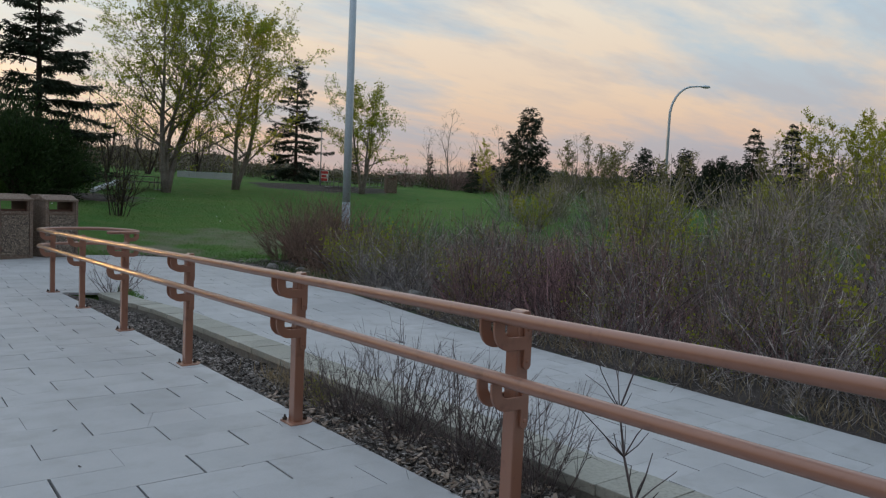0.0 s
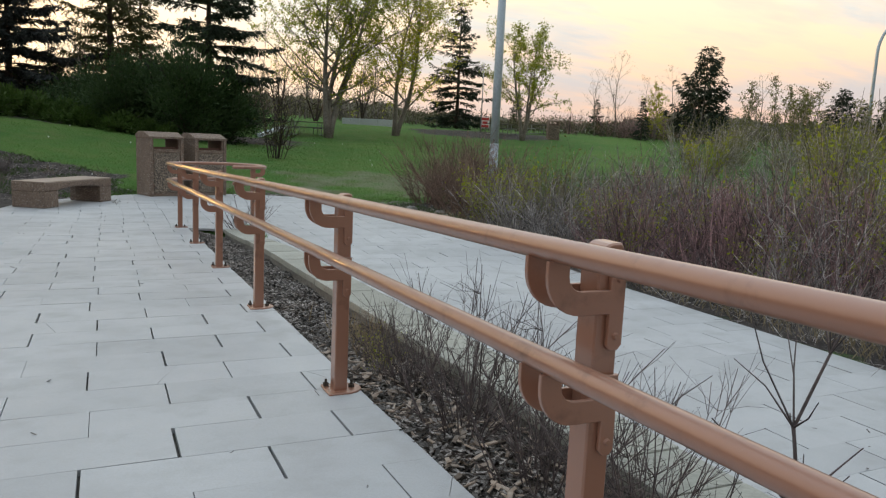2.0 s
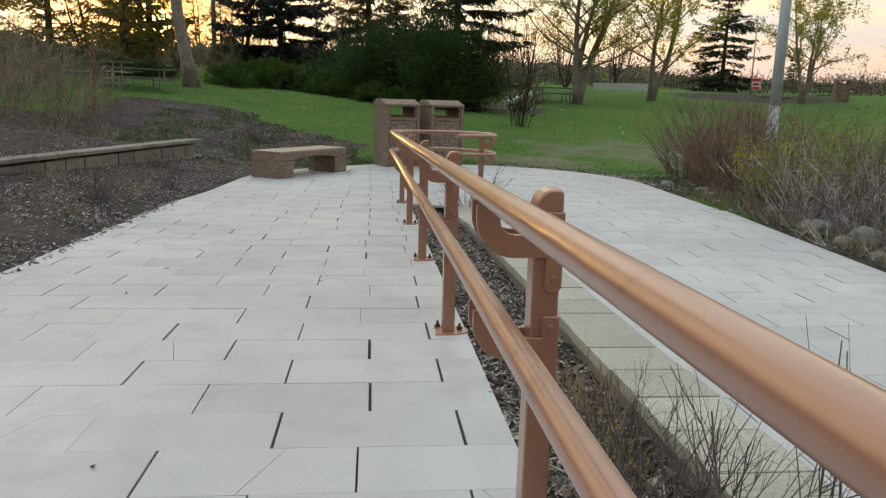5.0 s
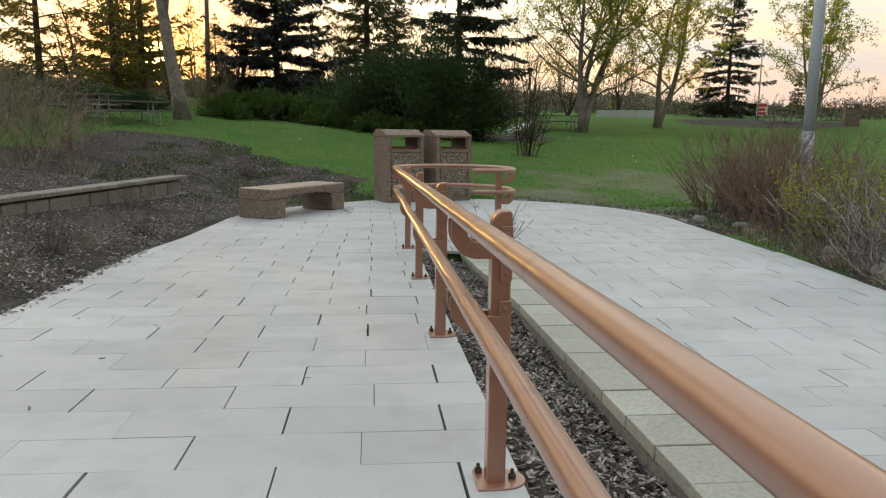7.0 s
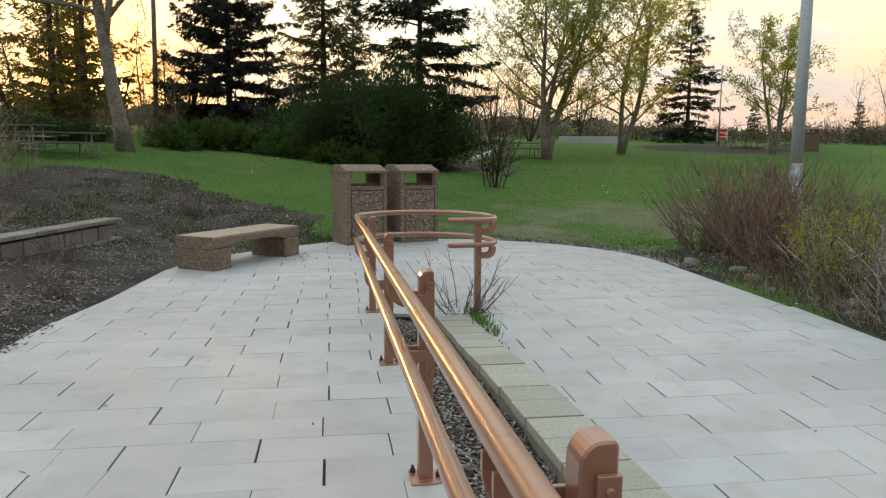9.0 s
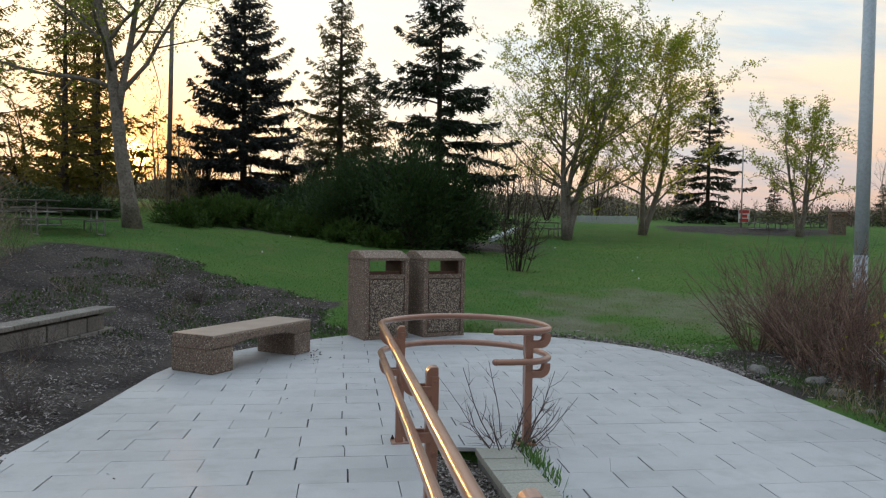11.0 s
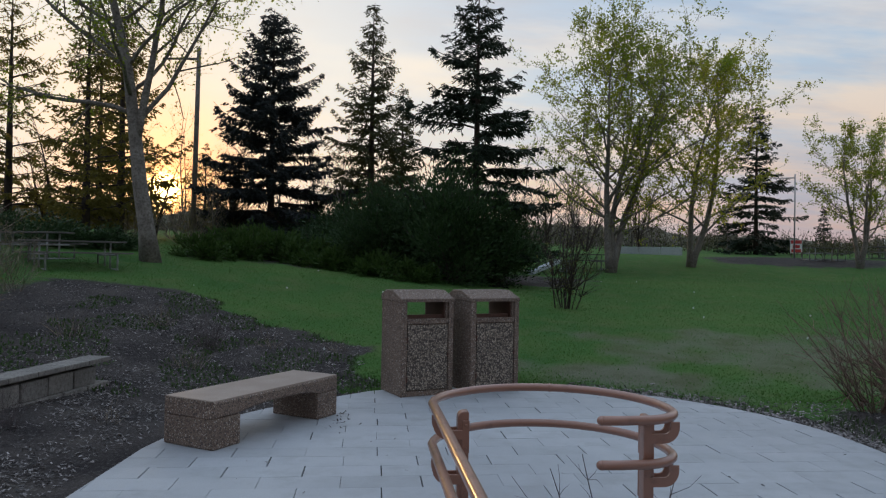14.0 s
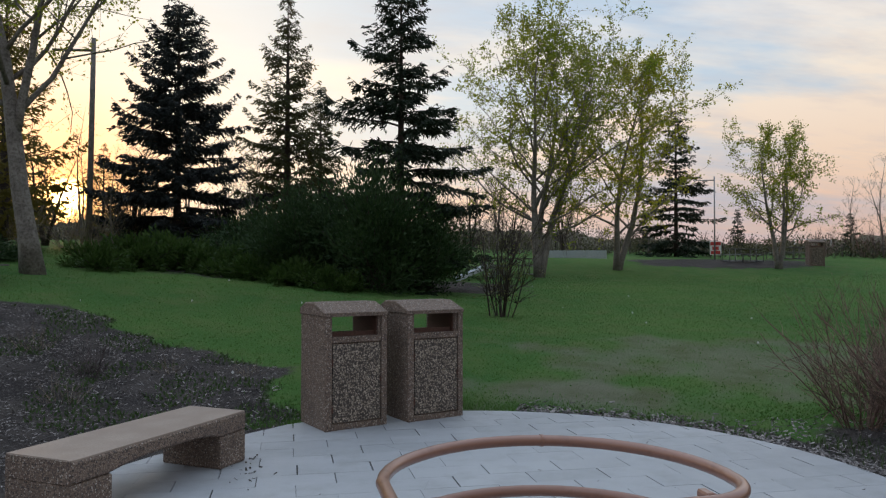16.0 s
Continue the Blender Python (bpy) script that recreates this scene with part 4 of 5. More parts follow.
def grow(rng, start, way, length, radius, segs, wander, lift, tip=0.35):
    """A wandering limb: points and radii."""
    pts, d, p = [np.array(start, float)], unit(way), np.array(start, float)
    for _ in range(segs):
        d = unit(d + rng.normal(0, wander, 3) + np.array([0, 0, lift]))
        p = p + d * length / segs
        pts.append(p)
    return np.array(pts), np.linspace(radius, radius * tip, segs + 1)


def broadleaf(name, stems, h, seed, label, leaves=LEAF, bark=BARK, n_limb=16, n_branch=8, n_twig=6, leaf=5, size=0.10, spread=0.45, first=0.2, stem_r=0.16, lift=0.03, droop=0.0):
    """A broadleaf tree with stems, limbs, branches, twigs and single leaves. stems: ways (x, y) that the stems lean, and share of h."""
    rng = np.random.default_rng(seed)
    tree = root(name, Matrix.Identity(4), label, "tree")
    thick, thin, C, D = [], [], [], []
    fork = None
    for sx, sy, share in stems:
        H = h * share
        start = (0, 0, -0.1) if fork is None or share > 0.7 else fork
        forked = fork is not None and share <= 0.7
        pts, rad = grow(rng, start, (sx, sy, 1), H, stem_r * (0.48 if forked else 0.5 + 0.5 * share), 12, 0.05, 0.03, 0.10)
        fork = pts[3] if fork is None else fork
        rad = rad[0] * (1 - np.linspace(0, 1, 13) * 0.92) ** 1.15
        rad[0] *= 1.0 if forked else 1.3
        thick.append((pts, rad))
        for i in range(n_limb):
            q = first + (0.97 - first) * (i + rng.uniform(0, 0.9)) / n_limb
            s = q * 12
            k = min(int(s), 11)
            p = pts[k] + (pts[k + 1] - pts[k]) * (s - k)
            a = i * 2.4 + rng.uniform(-0.5, 0.5)
            w = (q - first) / (1 - first)
            L = H * spread * math.sqrt(max(0.06, 1 - (1.25 * w - 0.30) ** 2)) * rng.uniform(0.7, 1.1)
            lp, lr = grow(rng, p, (np.cos(a), np.sin(a), rng.uniform(0.55, 0.95) + 0.4 * w), L, max(rad[k] * 0.42, 0.012), 8, 0.12, lift, 0.18)
            thick.append((lp, lr))
            for j in range(n_branch):
                s2 = (0.18 + 0.82 * (j + rng.uniform(0, 1)) / n_branch) * 8
                k2 = min(int(s2), 7)
                bp = lp[k2] + (lp[k2 + 1] - lp[k2]) * (s2 - k2)
                bw = unit(unit(lp[k2 + 1] - lp[k2]) * 0.8 + rng.normal(0, 0.62, 3) + np.array([0, 0, 0.12]))
                bpts, br = grow(rng, bp, bw, L * rng.uniform(0.25, 0.45), max(lr[k2] * 0.5, 0.007), 4, 0.18, lift - droop, 0.3)
                thin.append((bpts, br))
                for _ in range(n_twig):
                    k3 = int(rng.integers(0, 4))
                    tw = unit(unit(bpts[k3 + 1] - bpts[k3]) * 0.7 + rng.normal(0, 0.6, 3))
                    tp, tr = grow(rng, bpts[k3], tw, H * rng.uniform(0.035, 0.075), 0.006, 2, 0.22, 0.02 - droop, 0.5)
                    thin.append((tp, tr))
                    m = rng.poisson(leaf)
                    if m:
                        s3 = rng.uniform(0.1, 1, m) * 2
                        k4 = np.minimum(s3.astype(int), 1)
                        C.append(tp[k4] + (tp[k4 + 1] - tp[k4]) * (s3 - k4)[:, None] + rng.normal(0, 0.07, (m, 3)))
                        D.append(unit(rng.normal(0, 1, (m, 3)) + np.array([0, 0, -0.2])))
    v, f = tubes(thick, 7)
    link("trunk", raw_mesh("trunk", v, f, True), bark, tree)
    v, f = tubes(thin, 3, False)
    link("branchwork", raw_mesh("branchwork", v, f, True), bark, tree)["kind"] = "stuff"
    if C:
        C, D = np.concatenate(C), np.concatenate(D)
        n = len(C)
        v, f = blades(C, D, unit(np.cross(D, rnd_dirs(rng, n))), rng.uniform(0.7, 1.3, n) * size, rng.uniform(0.55, 0.9, n) * size)
        link("crown", raw_mesh("crown", v, f), leaves, tree)["kind"] = "stuff"
    return tree


def shrub(name, h, spread, seed, mat, label, stems=36, leaves=None, n_leaf=0, size=0.06, r=0.007, forks=5, wander=0.10, lean=(0.15, 0.75), foot=0.12, split=False):
    """A bare shrub: many stems from one foot, forked, with or without young leaves."""
    rng = np.random.default_rng(seed)
    plant = root(name, Matrix.Identity(4), label, "shrub")
    paths, C = [], []
    for _ in range(stems):
        a = rng.uniform(0, 6.28)
        tilt = rng.uniform(*lean) * spread
        L = h * rng.uniform(0.55, 1.05)
        p, rad = grow(rng, (np.cos(a) * foot * rng.random(), np.sin(a) * foot * rng.random(), -0.03), (np.cos(a) * tilt, np.sin(a) * tilt, 1), L, r * rng.uniform(0.7, 1.3), 5, wander, 0.03, 0.35)
        paths.append((p, rad))
        for _ in range(forks):
            k = int(rng.integers(1, 5))
            fp, fr = grow(rng, p[k], unit(unit(p[k + 1] - p[k]) + rng.normal(0, 0.6, 3)), L * rng.uniform(0.12, 0.36), rad[k] * 0.65, 2, 0.2, 0.05, 0.4)
            paths.append((fp, fr))
            if n_leaf:
                m = rng.poisson(n_leaf)
                if m:
                    i = rng.integers(0, 3, m)
                    C.append(fp[i] + rng.normal(0, 0.035, (m, 3)))
    if split:
        for i in range(stems):
            v, f = tubes(paths[i * (forks + 1):(i + 1) * (forks + 1)], 3, False)
            link("stem", raw_mesh("stem", v, f, True), mat, plant)
    else:
        v, f = tubes(paths, 3, False)
        link("branchwork", raw_mesh("branchwork", v, f, True), mat, plant)["kind"] = "stuff"
    if C:
        C = np.concatenate(C)
        n = len(C)
        d = unit(rng.normal(0, 1, (n, 3)) + np.array([0, 0, 0.3]))
        v, f = blades(C, d, unit(np.cross(d, rnd_dirs(rng, n))), rng.uniform(0.6, 1.3, n) * size, rng.uniform(0.4, 0.7, n) * size)
        link("foliage", raw_mesh("foliage", v, f), leaves, plant)["kind"] = "stuff"
    return plant


def bushy(name, h, r, seed, mat, label, n=9000, category="shrub", tuft=0.16):
    """A dense evergreen bush: a frame of limbs, wholly set with needle sprays, with an uneven outline."""
    rng = np.random.default_rng(seed)
    plant = root(name, Matrix.Identity(4), label, category)
    k = int(max(14, 17 * r))
    paths, C, D = [], [], []
    for i in range(k):
        a = rng.uniform(0, 6.28)
        e = rng.uniform(0.05, 1.5)
        L = rng.uniform(0.62, 1.18)
        tip = np.array([np.cos(a) * np.cos(e) * r * L, np.sin(a) * np.cos(e) * r * L, (0.12 + 0.88 * np.sin(e)) * h * L])
        u = np.linspace(0, 1, 6)[:, None]
        pts = tip * u + np.array([0, 0, 1.0]) * (u * (1 - u)) * 0.25 * h * rng.uniform(-0.3, 1) + rng.normal(0, 0.04 * r, (6, 3)) * u
        paths.append((pts, np.linspace(0.03, 0.008, 6)))
        m = n // k
        s = rng.uniform(0.25, 1, m) ** 0.6 * 5
        j = np.minimum(s.astype(int), 4)
        c = pts[j] + (pts[j + 1] - pts[j]) * (s - j)[:, None]
        off = rng.normal(0, 1, (m, 3)) * 0.12 * min(h, r * 1.3)
        c = c + off
        c[:, 2] = np.maximum(c[:, 2], 0.03)
        C.append(c), D.append(unit(unit(tip) * 0.9 + unit(off) * 0.7 + rng.normal(0, 0.35, (m, 3)) + np.array([0, 0, 0.25])))
    v, f = tubes(paths, 4, False)
    link("branchwork", raw_mesh("branchwork", v, f, True), DARK_BARK, plant)["kind"] = "stuff"
    C, D = np.concatenate(C), np.concatenate(D)
    m = len(C)
    v, f = blades(C, D, unit(np.cross(D, rnd_dirs(rng, m))), rng.uniform(0.7, 1.4, m) * tuft, rng.uniform(0.25, 0.45, m) * tuft)
    link("foliage", raw_mesh("foliage", v, f), mat, plant)["kind"] = "stuff"
    return plant


def plant_at(ob, x, y, turn=0.0, size=1.0, sink=0.05, tall=None):
    ob.matrix_world = pose(x, y, float(z_ground(x, y)) - sink, 0, 0, turn) @ Matrix.Diagonal((size, size, tall or size, 1))
    return ob


def copy_at(ob, x, y, turn=0.0, size=1.0, sink=0.05, label="", tall=None):
    c = copy_thing(ob, Matrix.Identity(4))
    plant_at(c, x, y, turn, size, sink, tall)
    if label:
        c["label"] = label
    return c


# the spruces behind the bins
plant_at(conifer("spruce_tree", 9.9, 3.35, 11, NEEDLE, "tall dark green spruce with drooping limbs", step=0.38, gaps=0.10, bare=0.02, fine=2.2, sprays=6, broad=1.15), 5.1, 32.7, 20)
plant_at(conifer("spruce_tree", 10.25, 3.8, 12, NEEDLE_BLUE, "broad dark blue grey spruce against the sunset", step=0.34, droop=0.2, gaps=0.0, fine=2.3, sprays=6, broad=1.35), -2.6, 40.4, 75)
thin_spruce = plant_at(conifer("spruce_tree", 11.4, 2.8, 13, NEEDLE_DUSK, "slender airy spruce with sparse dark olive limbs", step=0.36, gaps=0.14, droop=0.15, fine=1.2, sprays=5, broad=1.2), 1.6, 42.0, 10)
copy_at(thin_spruce, 3.05, 43.5, 130, 0.705, label="smaller slender spruce beside a taller one")
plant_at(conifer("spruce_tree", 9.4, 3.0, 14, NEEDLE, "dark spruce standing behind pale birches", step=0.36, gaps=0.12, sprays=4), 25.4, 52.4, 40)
# dark evergreen bushes at their feet
bush = plant_at(bushy("evergreen_bush", 3.3, 2.0, 21, JUNIPER, "large dense dark green evergreen bush", 16000, tuft=0.15), 4.2, 31.0)
copy_at(bush, 2.0, 32.6, 100, 0.80, label="dense dark green evergreen bush under the spruces")
copy_at(bush, 5.7, 31.6, 200, 0.72)
under = plant_at(bushy("evergreen_bush", 3.0, 2.1, 23, JUNIPER, "dense dark green evergreen bush under the spruces", 6500, tuft=0.23), -13.5, 38.5, 0, 0.7, tall=0.45)
for i, (x, y, s) in enumerate(((0.2, 34.6, 0.62), (-0.9, 36.6, 0.6), (0.9, 37.2, 0.75), (2.4, 36.4, 0.85), (-1.2, 41.6, 1.1), (0.2, 40.0, 0.95), (-2.6, 38.2, 0.62), (-4.2, 38.9, 0.5), (3.6, 38.4, 0.9))):
    copy_at(under, x, y, 20 + 71 * i, s, label="dense dark green evergreen bush under the spruces", tall=s * (0.5 if x < -2 else 0.6 if x < 0.5 else 0.95))
low = plant_at(bushy("juniper", 0.85, 1.25, 22, JUNIPER_LIGHT, "low spreading green juniper at the edge of the lawn", 3600, tuft=0.17), -2.6, 33.2)
for i, (x, y, s) in enumerate(((-3.4, 31.6, 0.8), (-1.5, 33.4, 1.0), (-0.3, 33.0, 0.9), (0.9, 32.0, 0.95), (1.9, 31.0, 0.8), (2.9, 30.2, 0.7), (-1.9, 34.6, 1.15))):
    copy_at(low, x, y, 47 * i, s)
# big tree before the sun, and the mixed trees to its side
plant_at(broadleaf("poplar_tree", [(-0.13, 0.0, 1.0), (0.10, 0.02, 0.69)], 13.5, 31, "old grey poplar with fresh leaves before the sunset", LEAF, n_limb=24, n_branch=9, n_twig=7, leaf=9, size=0.085, spread=0.46, first=0.27, stem_r=0.245, droop=0.10), -4.25, 29.2, 0)
pine = plant_at(conifer("pine_tree", 10.5, 3.0, 15, NEEDLE_PINE, "pine with golden evening backlight put into its needle colour", step=0.46, gaps=0.32, droop=0.0, twig=0.5, fine=0.9, bare=0.08, sprays=4, broad=1.15), -8.3, 39, 0)
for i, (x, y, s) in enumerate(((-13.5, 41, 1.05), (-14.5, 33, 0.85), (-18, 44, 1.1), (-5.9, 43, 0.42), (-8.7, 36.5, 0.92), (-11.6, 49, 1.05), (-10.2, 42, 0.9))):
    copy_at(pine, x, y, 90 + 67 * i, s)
for i, (x, y, s) in enumerate(((-6.6, 32.2, 0.55), (-8.2, 32.6, 0.7), (-10.4, 34.0, 0.8), (-12.6, 33.0, 0.85))):
    copy_at(under, x, y, 63 * i, s, tall=s * 0.42, label="dark evergreen undergrowth behind the picnic tables")
# bare dark trees between and behind the spruces
dark_tree = plant_at(broadleaf("bare_tree", [(0.12, 0.0, 1.0), (-0.35, 0.1, 0.8), (0.4, -0.1, 0.85)], 4.6, 38, "low spreading leafless dark tree among the spruces", LEAF_DULL, DARK_BARK, n_limb=11, n_branch=5, n_twig=3, leaf=0.5, size=0.07, spread=0.45, first=0.15, stem_r=0.10, lift=0.02), -4.7, 41.5)
for i, (x, y, s) in enumerate(((-5.6, 46, 1.1), (0.3, 45, 1.1), (-0.6, 43.6, 0.9), (2.4, 47.5, 1.1), (5.6, 46, 1.0), (7.6, 47.5, 1.0), (8.8, 44.5, 0.8), (-8.4, 44, 1.1), (-12, 42, 1.1), (11.5, 50, 1.0), (14.5, 52, 0.9), (18.5, 54, 1.0))):
    copy_at(dark_tree, x, y, 71 * i + 25, s)
# the two birches on the lawn and the far ones
plant_at(broadleaf("birch_tree", [(-0.16, 0.0, 0.97), (0.40, 0.0, 1.0), (0.10, 0.1, 0.92)], 10.5, 32, "many-stemmed birch with bright young leaves", LEAF, n_limb=18, n_branch=9, leaf=9.0, size=0.105, spread=0.50, first=0.16, stem_r=0.18), 11.75, 38.9)
plant_at(broadleaf("birch_tree", [(-0.05, 0.0, 0.92), (0.36, 0.05, 1.0)], 9.7, 33, "tall birch with yellow green young leaves", LEAF_BRIGHT, n_branch=9, leaf=8.0, size=0.11, spread=0.45, first=0.16, stem_r=0.17), 16.45, 41.65)
plant_at(broadleaf("birch_tree", [(-0.25, 0.0, 0.95), (0.34, 0.1, 1.0), (0.05, -0.1, 0.85)], 6.5, 34, "small spreading birch with thin new foliage", LEAF, n_limb=11, n_branch=7, n_twig=5, leaf=8.5, size=0.09, spread=0.48, first=0.25, stem_r=0.13), 25.15, 42.1, 0, 1.05)
thin = broadleaf("bare_tree", [(0.05, 0.0, 1.0), (-0.12, 0.05, 0.8)], 7.5, 35, "slender leafless tree in the distance", LEAF_DULL, n_limb=9, n_branch=4, n_twig=2, leaf=0.8, size=0.1, spread=0.28, first=0.15, stem_r=0.075, lift=0.08)
plant_at(thin, 12.8, 62)
for i, (x, y, s) in enumerate(((10.5, 58, 0.8), (16, 60, 0.9), (20, 58, 0.85), (22, 62, 1.0), (17.7, 66, 1.0), (7, 60, 0.9), (6, 52, 0.7), (9, 50, 0.75), (15, 57, 0.7), (0, 58, 1.0), (-4, 56, 1.1), (-9, 52, 1.0), (-1.5, 49, 0.8), (0.2, 38.5, 0.5), (3.2, 39, 0.5), (-4.4, 38, 0.55))):
    copy_at(thin, x, y, 77 * i, s)


def far_share(az):
    """How tall the far brush stands by its bearing: low where the view opens to the horizon."""
    open_ = sstep((az - radians(20)) / radians(5)) * (1 - sstep((az - radians(41)) / radians(4)))
    return float(0.85 - 0.36 * open_)


def far_woods():
    """The belt of leafless brush that closes the lawn, too far to pick apart."""
    rng = np.random.default_rng(61)
    paths, C, low = [], [], []
    for i in range(1300):
        az = radians(rng.uniform(-34, 80))
        d = rng.uniform(52, 80)
        x, y = 1.8 + d * math.sin(az), 7.0 + d * math.cos(az)
        h = rng.uniform(1.2, 3.6) * far_share(az)
        p, r = grow(rng, (x, y, float(z_ground(x, y)) - 0.1), (rng.normal(0, 0.2), rng.normal(0, 0.2), 1), h, 0.035, 4, 0.1, 0.03, 0.3)
        paths.append((p, r))
        for _ in range(3):
            k = int(rng.integers(0, 4))
            q, r2 = grow(rng, p[k], unit(p[k + 1] - p[k]) + rng.normal(0, 0.5, 3), h * rng.uniform(0.25, 0.5), 0.02, 2, 0.2, 0.05, 0.4)
            paths.append((q, r2))
            C.append(q[1:] + rng.normal(0, 0.12, (2, 3)))
    v, f = tubes(paths, 3, False)
    tagged(link("far_brush", raw_mesh("far_brush", v, f, True), TWIG_DARK), "distant belt of brown leafless brush", "woods", kind="stuff")
    # clumps of budding brush, thickest near the ground, with a ragged top
    for i in range(900):
        az = radians(rng.uniform(-34, 80))
        d = rng.uniform(52, 66)
        x, y = 1.8 + d * math.sin(az), 7.0 + d * math.cos(az)
        h = (1.3 + 2.2 * rng.random() ** 1.3) * far_share(az) * (0.85 + 0.6 * noise.noise(Vector((x * 0.10, y * 0.10, 4.0))))
        m = 62
        up = rng.random(m) ** 1.1
        w = 0.75 * (1 - 0.55 * up)
        low.append(np.stack([x + rng.normal(0, 1, m) * w, y + rng.normal(0, 1, m) * w, float(z_ground(x, y)) + up * h], 1))
    C = np.concatenate(C + low)
    n = len(C)
    d = unit(rng.normal(0, 1, (n, 3)) + np.array([0, 0, 0.5]))
    v, f = blades(C, d, unit(np.cross(d, rnd_dirs(rng, n))), rng.uniform(0.10, 0.26, n), rng.uniform(0.04, 0.09, n))
    tagged(link("far_foliage", raw_mesh("far_foliage", v, f), BRUSH_LEAF), "distant haze of budding leaves in the brush", "woods", kind="stuff")


far_woods()


def far_rise():
    """The wooded rise on the skyline, beyond the brush: a long bank with a ragged top."""
    az = np.radians(np.linspace(-40, 84, 1100))
    rows = []
    for k, (d, share) in enumerate(((84, 0.0), (85.5, 0.45), (87, 0.8), (88.5, 1.0), (92, 0.85), (98, 0.0))):
        x, y = 1.8 + d * np.sin(az), 7.0 + d * np.cos(az)
        g = z_ground(x, y)
        top = 2.2 - 1.1 * sstep((az - 0.33) / 0.09) * (1 - sstep((az - 0.71) / 0.07))
        rag = np.array([0.8 * noise.noise(Vector((p * 0.07, q * 0.07, 1.0))) + 0.5 * noise.noise(Vector((p * 0.35, q * 0.35, 2.0 + k))) + 0.45 * noise.noise(Vector((p * 1.3, q * 1.3, 5.0 + k))) + 0.35 * noise.noise(Vector((p * 4.1, q * 4.1, 9.0 + k))) for p, q in zip(x, y)])
        rows.append(np.stack([x, y, np.where(share > 0, g + share * (top + rag), g - 0.4)], 1))
    v = np.array(rows)
    idx = np.arange(v.shape[0] * v.shape[1]).reshape(v.shape[:2])
    f = np.stack([idx[:-1, :-1], idx[:-1, 1:], idx[1:, 1:], idx[1:, :-1]], -1).reshape(-1, 4)
    tagged(link("backdrop", raw_mesh("backdrop", v.reshape(-1, 3), f), FAR_WOOD), "low wooded rise on the skyline", "woods", kind="structure")


far_rise()
# the shrub behind the bins
plant_at(shrub("serviceberry", 3.3, 0.62, 41, DARK_BARK, "upright many-stemmed shrub just coming into leaf", 12, LEAF_DULL, 2.0, 0.06, 0.021, 22, 0.08, (0.1, 0.62), 0.3), 6.5, 26.4)
# distant belt of trees to the east
fir = plant_at(conifer("fir_tree", 7.0, 1.9, 16, NEEDLE, "distant dark conifer above the thicket", step=0.42, fine=0.8, twig=0.6, sprays=4, broad=1.3), 51.9, 30.8, 0, 0.86)
for i, (x, y, s) in enumerate(((53.2, 28.6, 0.90), (46.7, 35.0, 0.50), (36.9, 45.2, 0.44), (62, 36, 0.8), (38.5, 53, 0.42), (36, 62, 0.5), (30, 66, 0.5), (55.0, 33.0, 0.6))):
    copy_at(fir, x, y, 61 * i, s)
round_pine = plant_at(conifer("pine_tree", 7.0, 2.7, 17, NEEDLE, "rounded dark pine standing above the thicket", step=0.40, droop=-0.25, twig=0.8, sprays=5, broad=1.5, gaps=0.10, bare=0.12), 42.1, 44.7)
for i, (x, y, s) in enumerate(((45.9, 36.0, 0.62), (49.3, 34.8, 0.63), (47.0, 31.1, 0.5), (47.4, 30.4, 0.54), (49.5, 30.8, 0.5), (48.4, 32.2, 0.46), (50.6, 32.6, 0.5))):
    copy_at(round_pine, x, y, 47 + 61 * i, s, label="low dark evergreen in the far row of trees")
green = plant_at(broadleaf("aspen_tree", [(0.05, 0.0, 1.0), (-0.15, 0.1, 0.9)], 7.0, 36, "aspen with light green young leaves", LEAF_BRIGHT, n_limb=12, n_branch=6, n_twig=3, leaf=10, size=0.13, spread=0.30, first=0.08, stem_r=0.09), 55.5, 28.3, 0, 0.95)
for i, (x, y, s) in enumerate(((56.2, 27.0, 0.86), (55.0, 24.8, 0.9), (53.7, 22.8, 0.85), (57.5, 25.0, 0.95), (56.5, 21.5, 0.95), (58.0, 18.5, 1.0), (62, 20, 1.1), (65, 15, 1.1), (38, 45, 0.55))):
    copy_at(green, x, y, 83 * i, s)
dull = broadleaf("aspen_tree", [(0.05, 0.0, 1.0), (-0.12, 0.1, 0.85)], 5.0, 37, "slim aspen with thin olive leaves in the far row", LEAF_DULL, n_limb=12, n_branch=5, n_twig=4, leaf=3.5, size=0.11, spread=0.28, first=0.12, stem_r=0.06, lift=0.06)
plant_at(dull, 43.2, 36.2, 0, 0.9)
for i, (x, y, s) in enumerate(((42.7, 36.8, 0.78), (43.5, 41.9, 0.92), (43.4, 39.0, 1.0), (45.0, 33.6, 0.7), (44.4, 37.6, 0.85), (50.8, 28.8, 0.95), (47.5, 33.5, 0.8))):
    copy_at(dull, x, y, 57 * i, s)
for i, (x, y, s) in enumerate(((37.9, 49.5, 0.90), (38.4, 46.6, 0.65), (39.7, 45.5, 0.74), (42.6, 39.9, 0.72), (40.8, 43.4, 0.6), (36.6, 50.5, 0.7))):
    copy_at(thin, x, y, 33 + 77 * i, s)

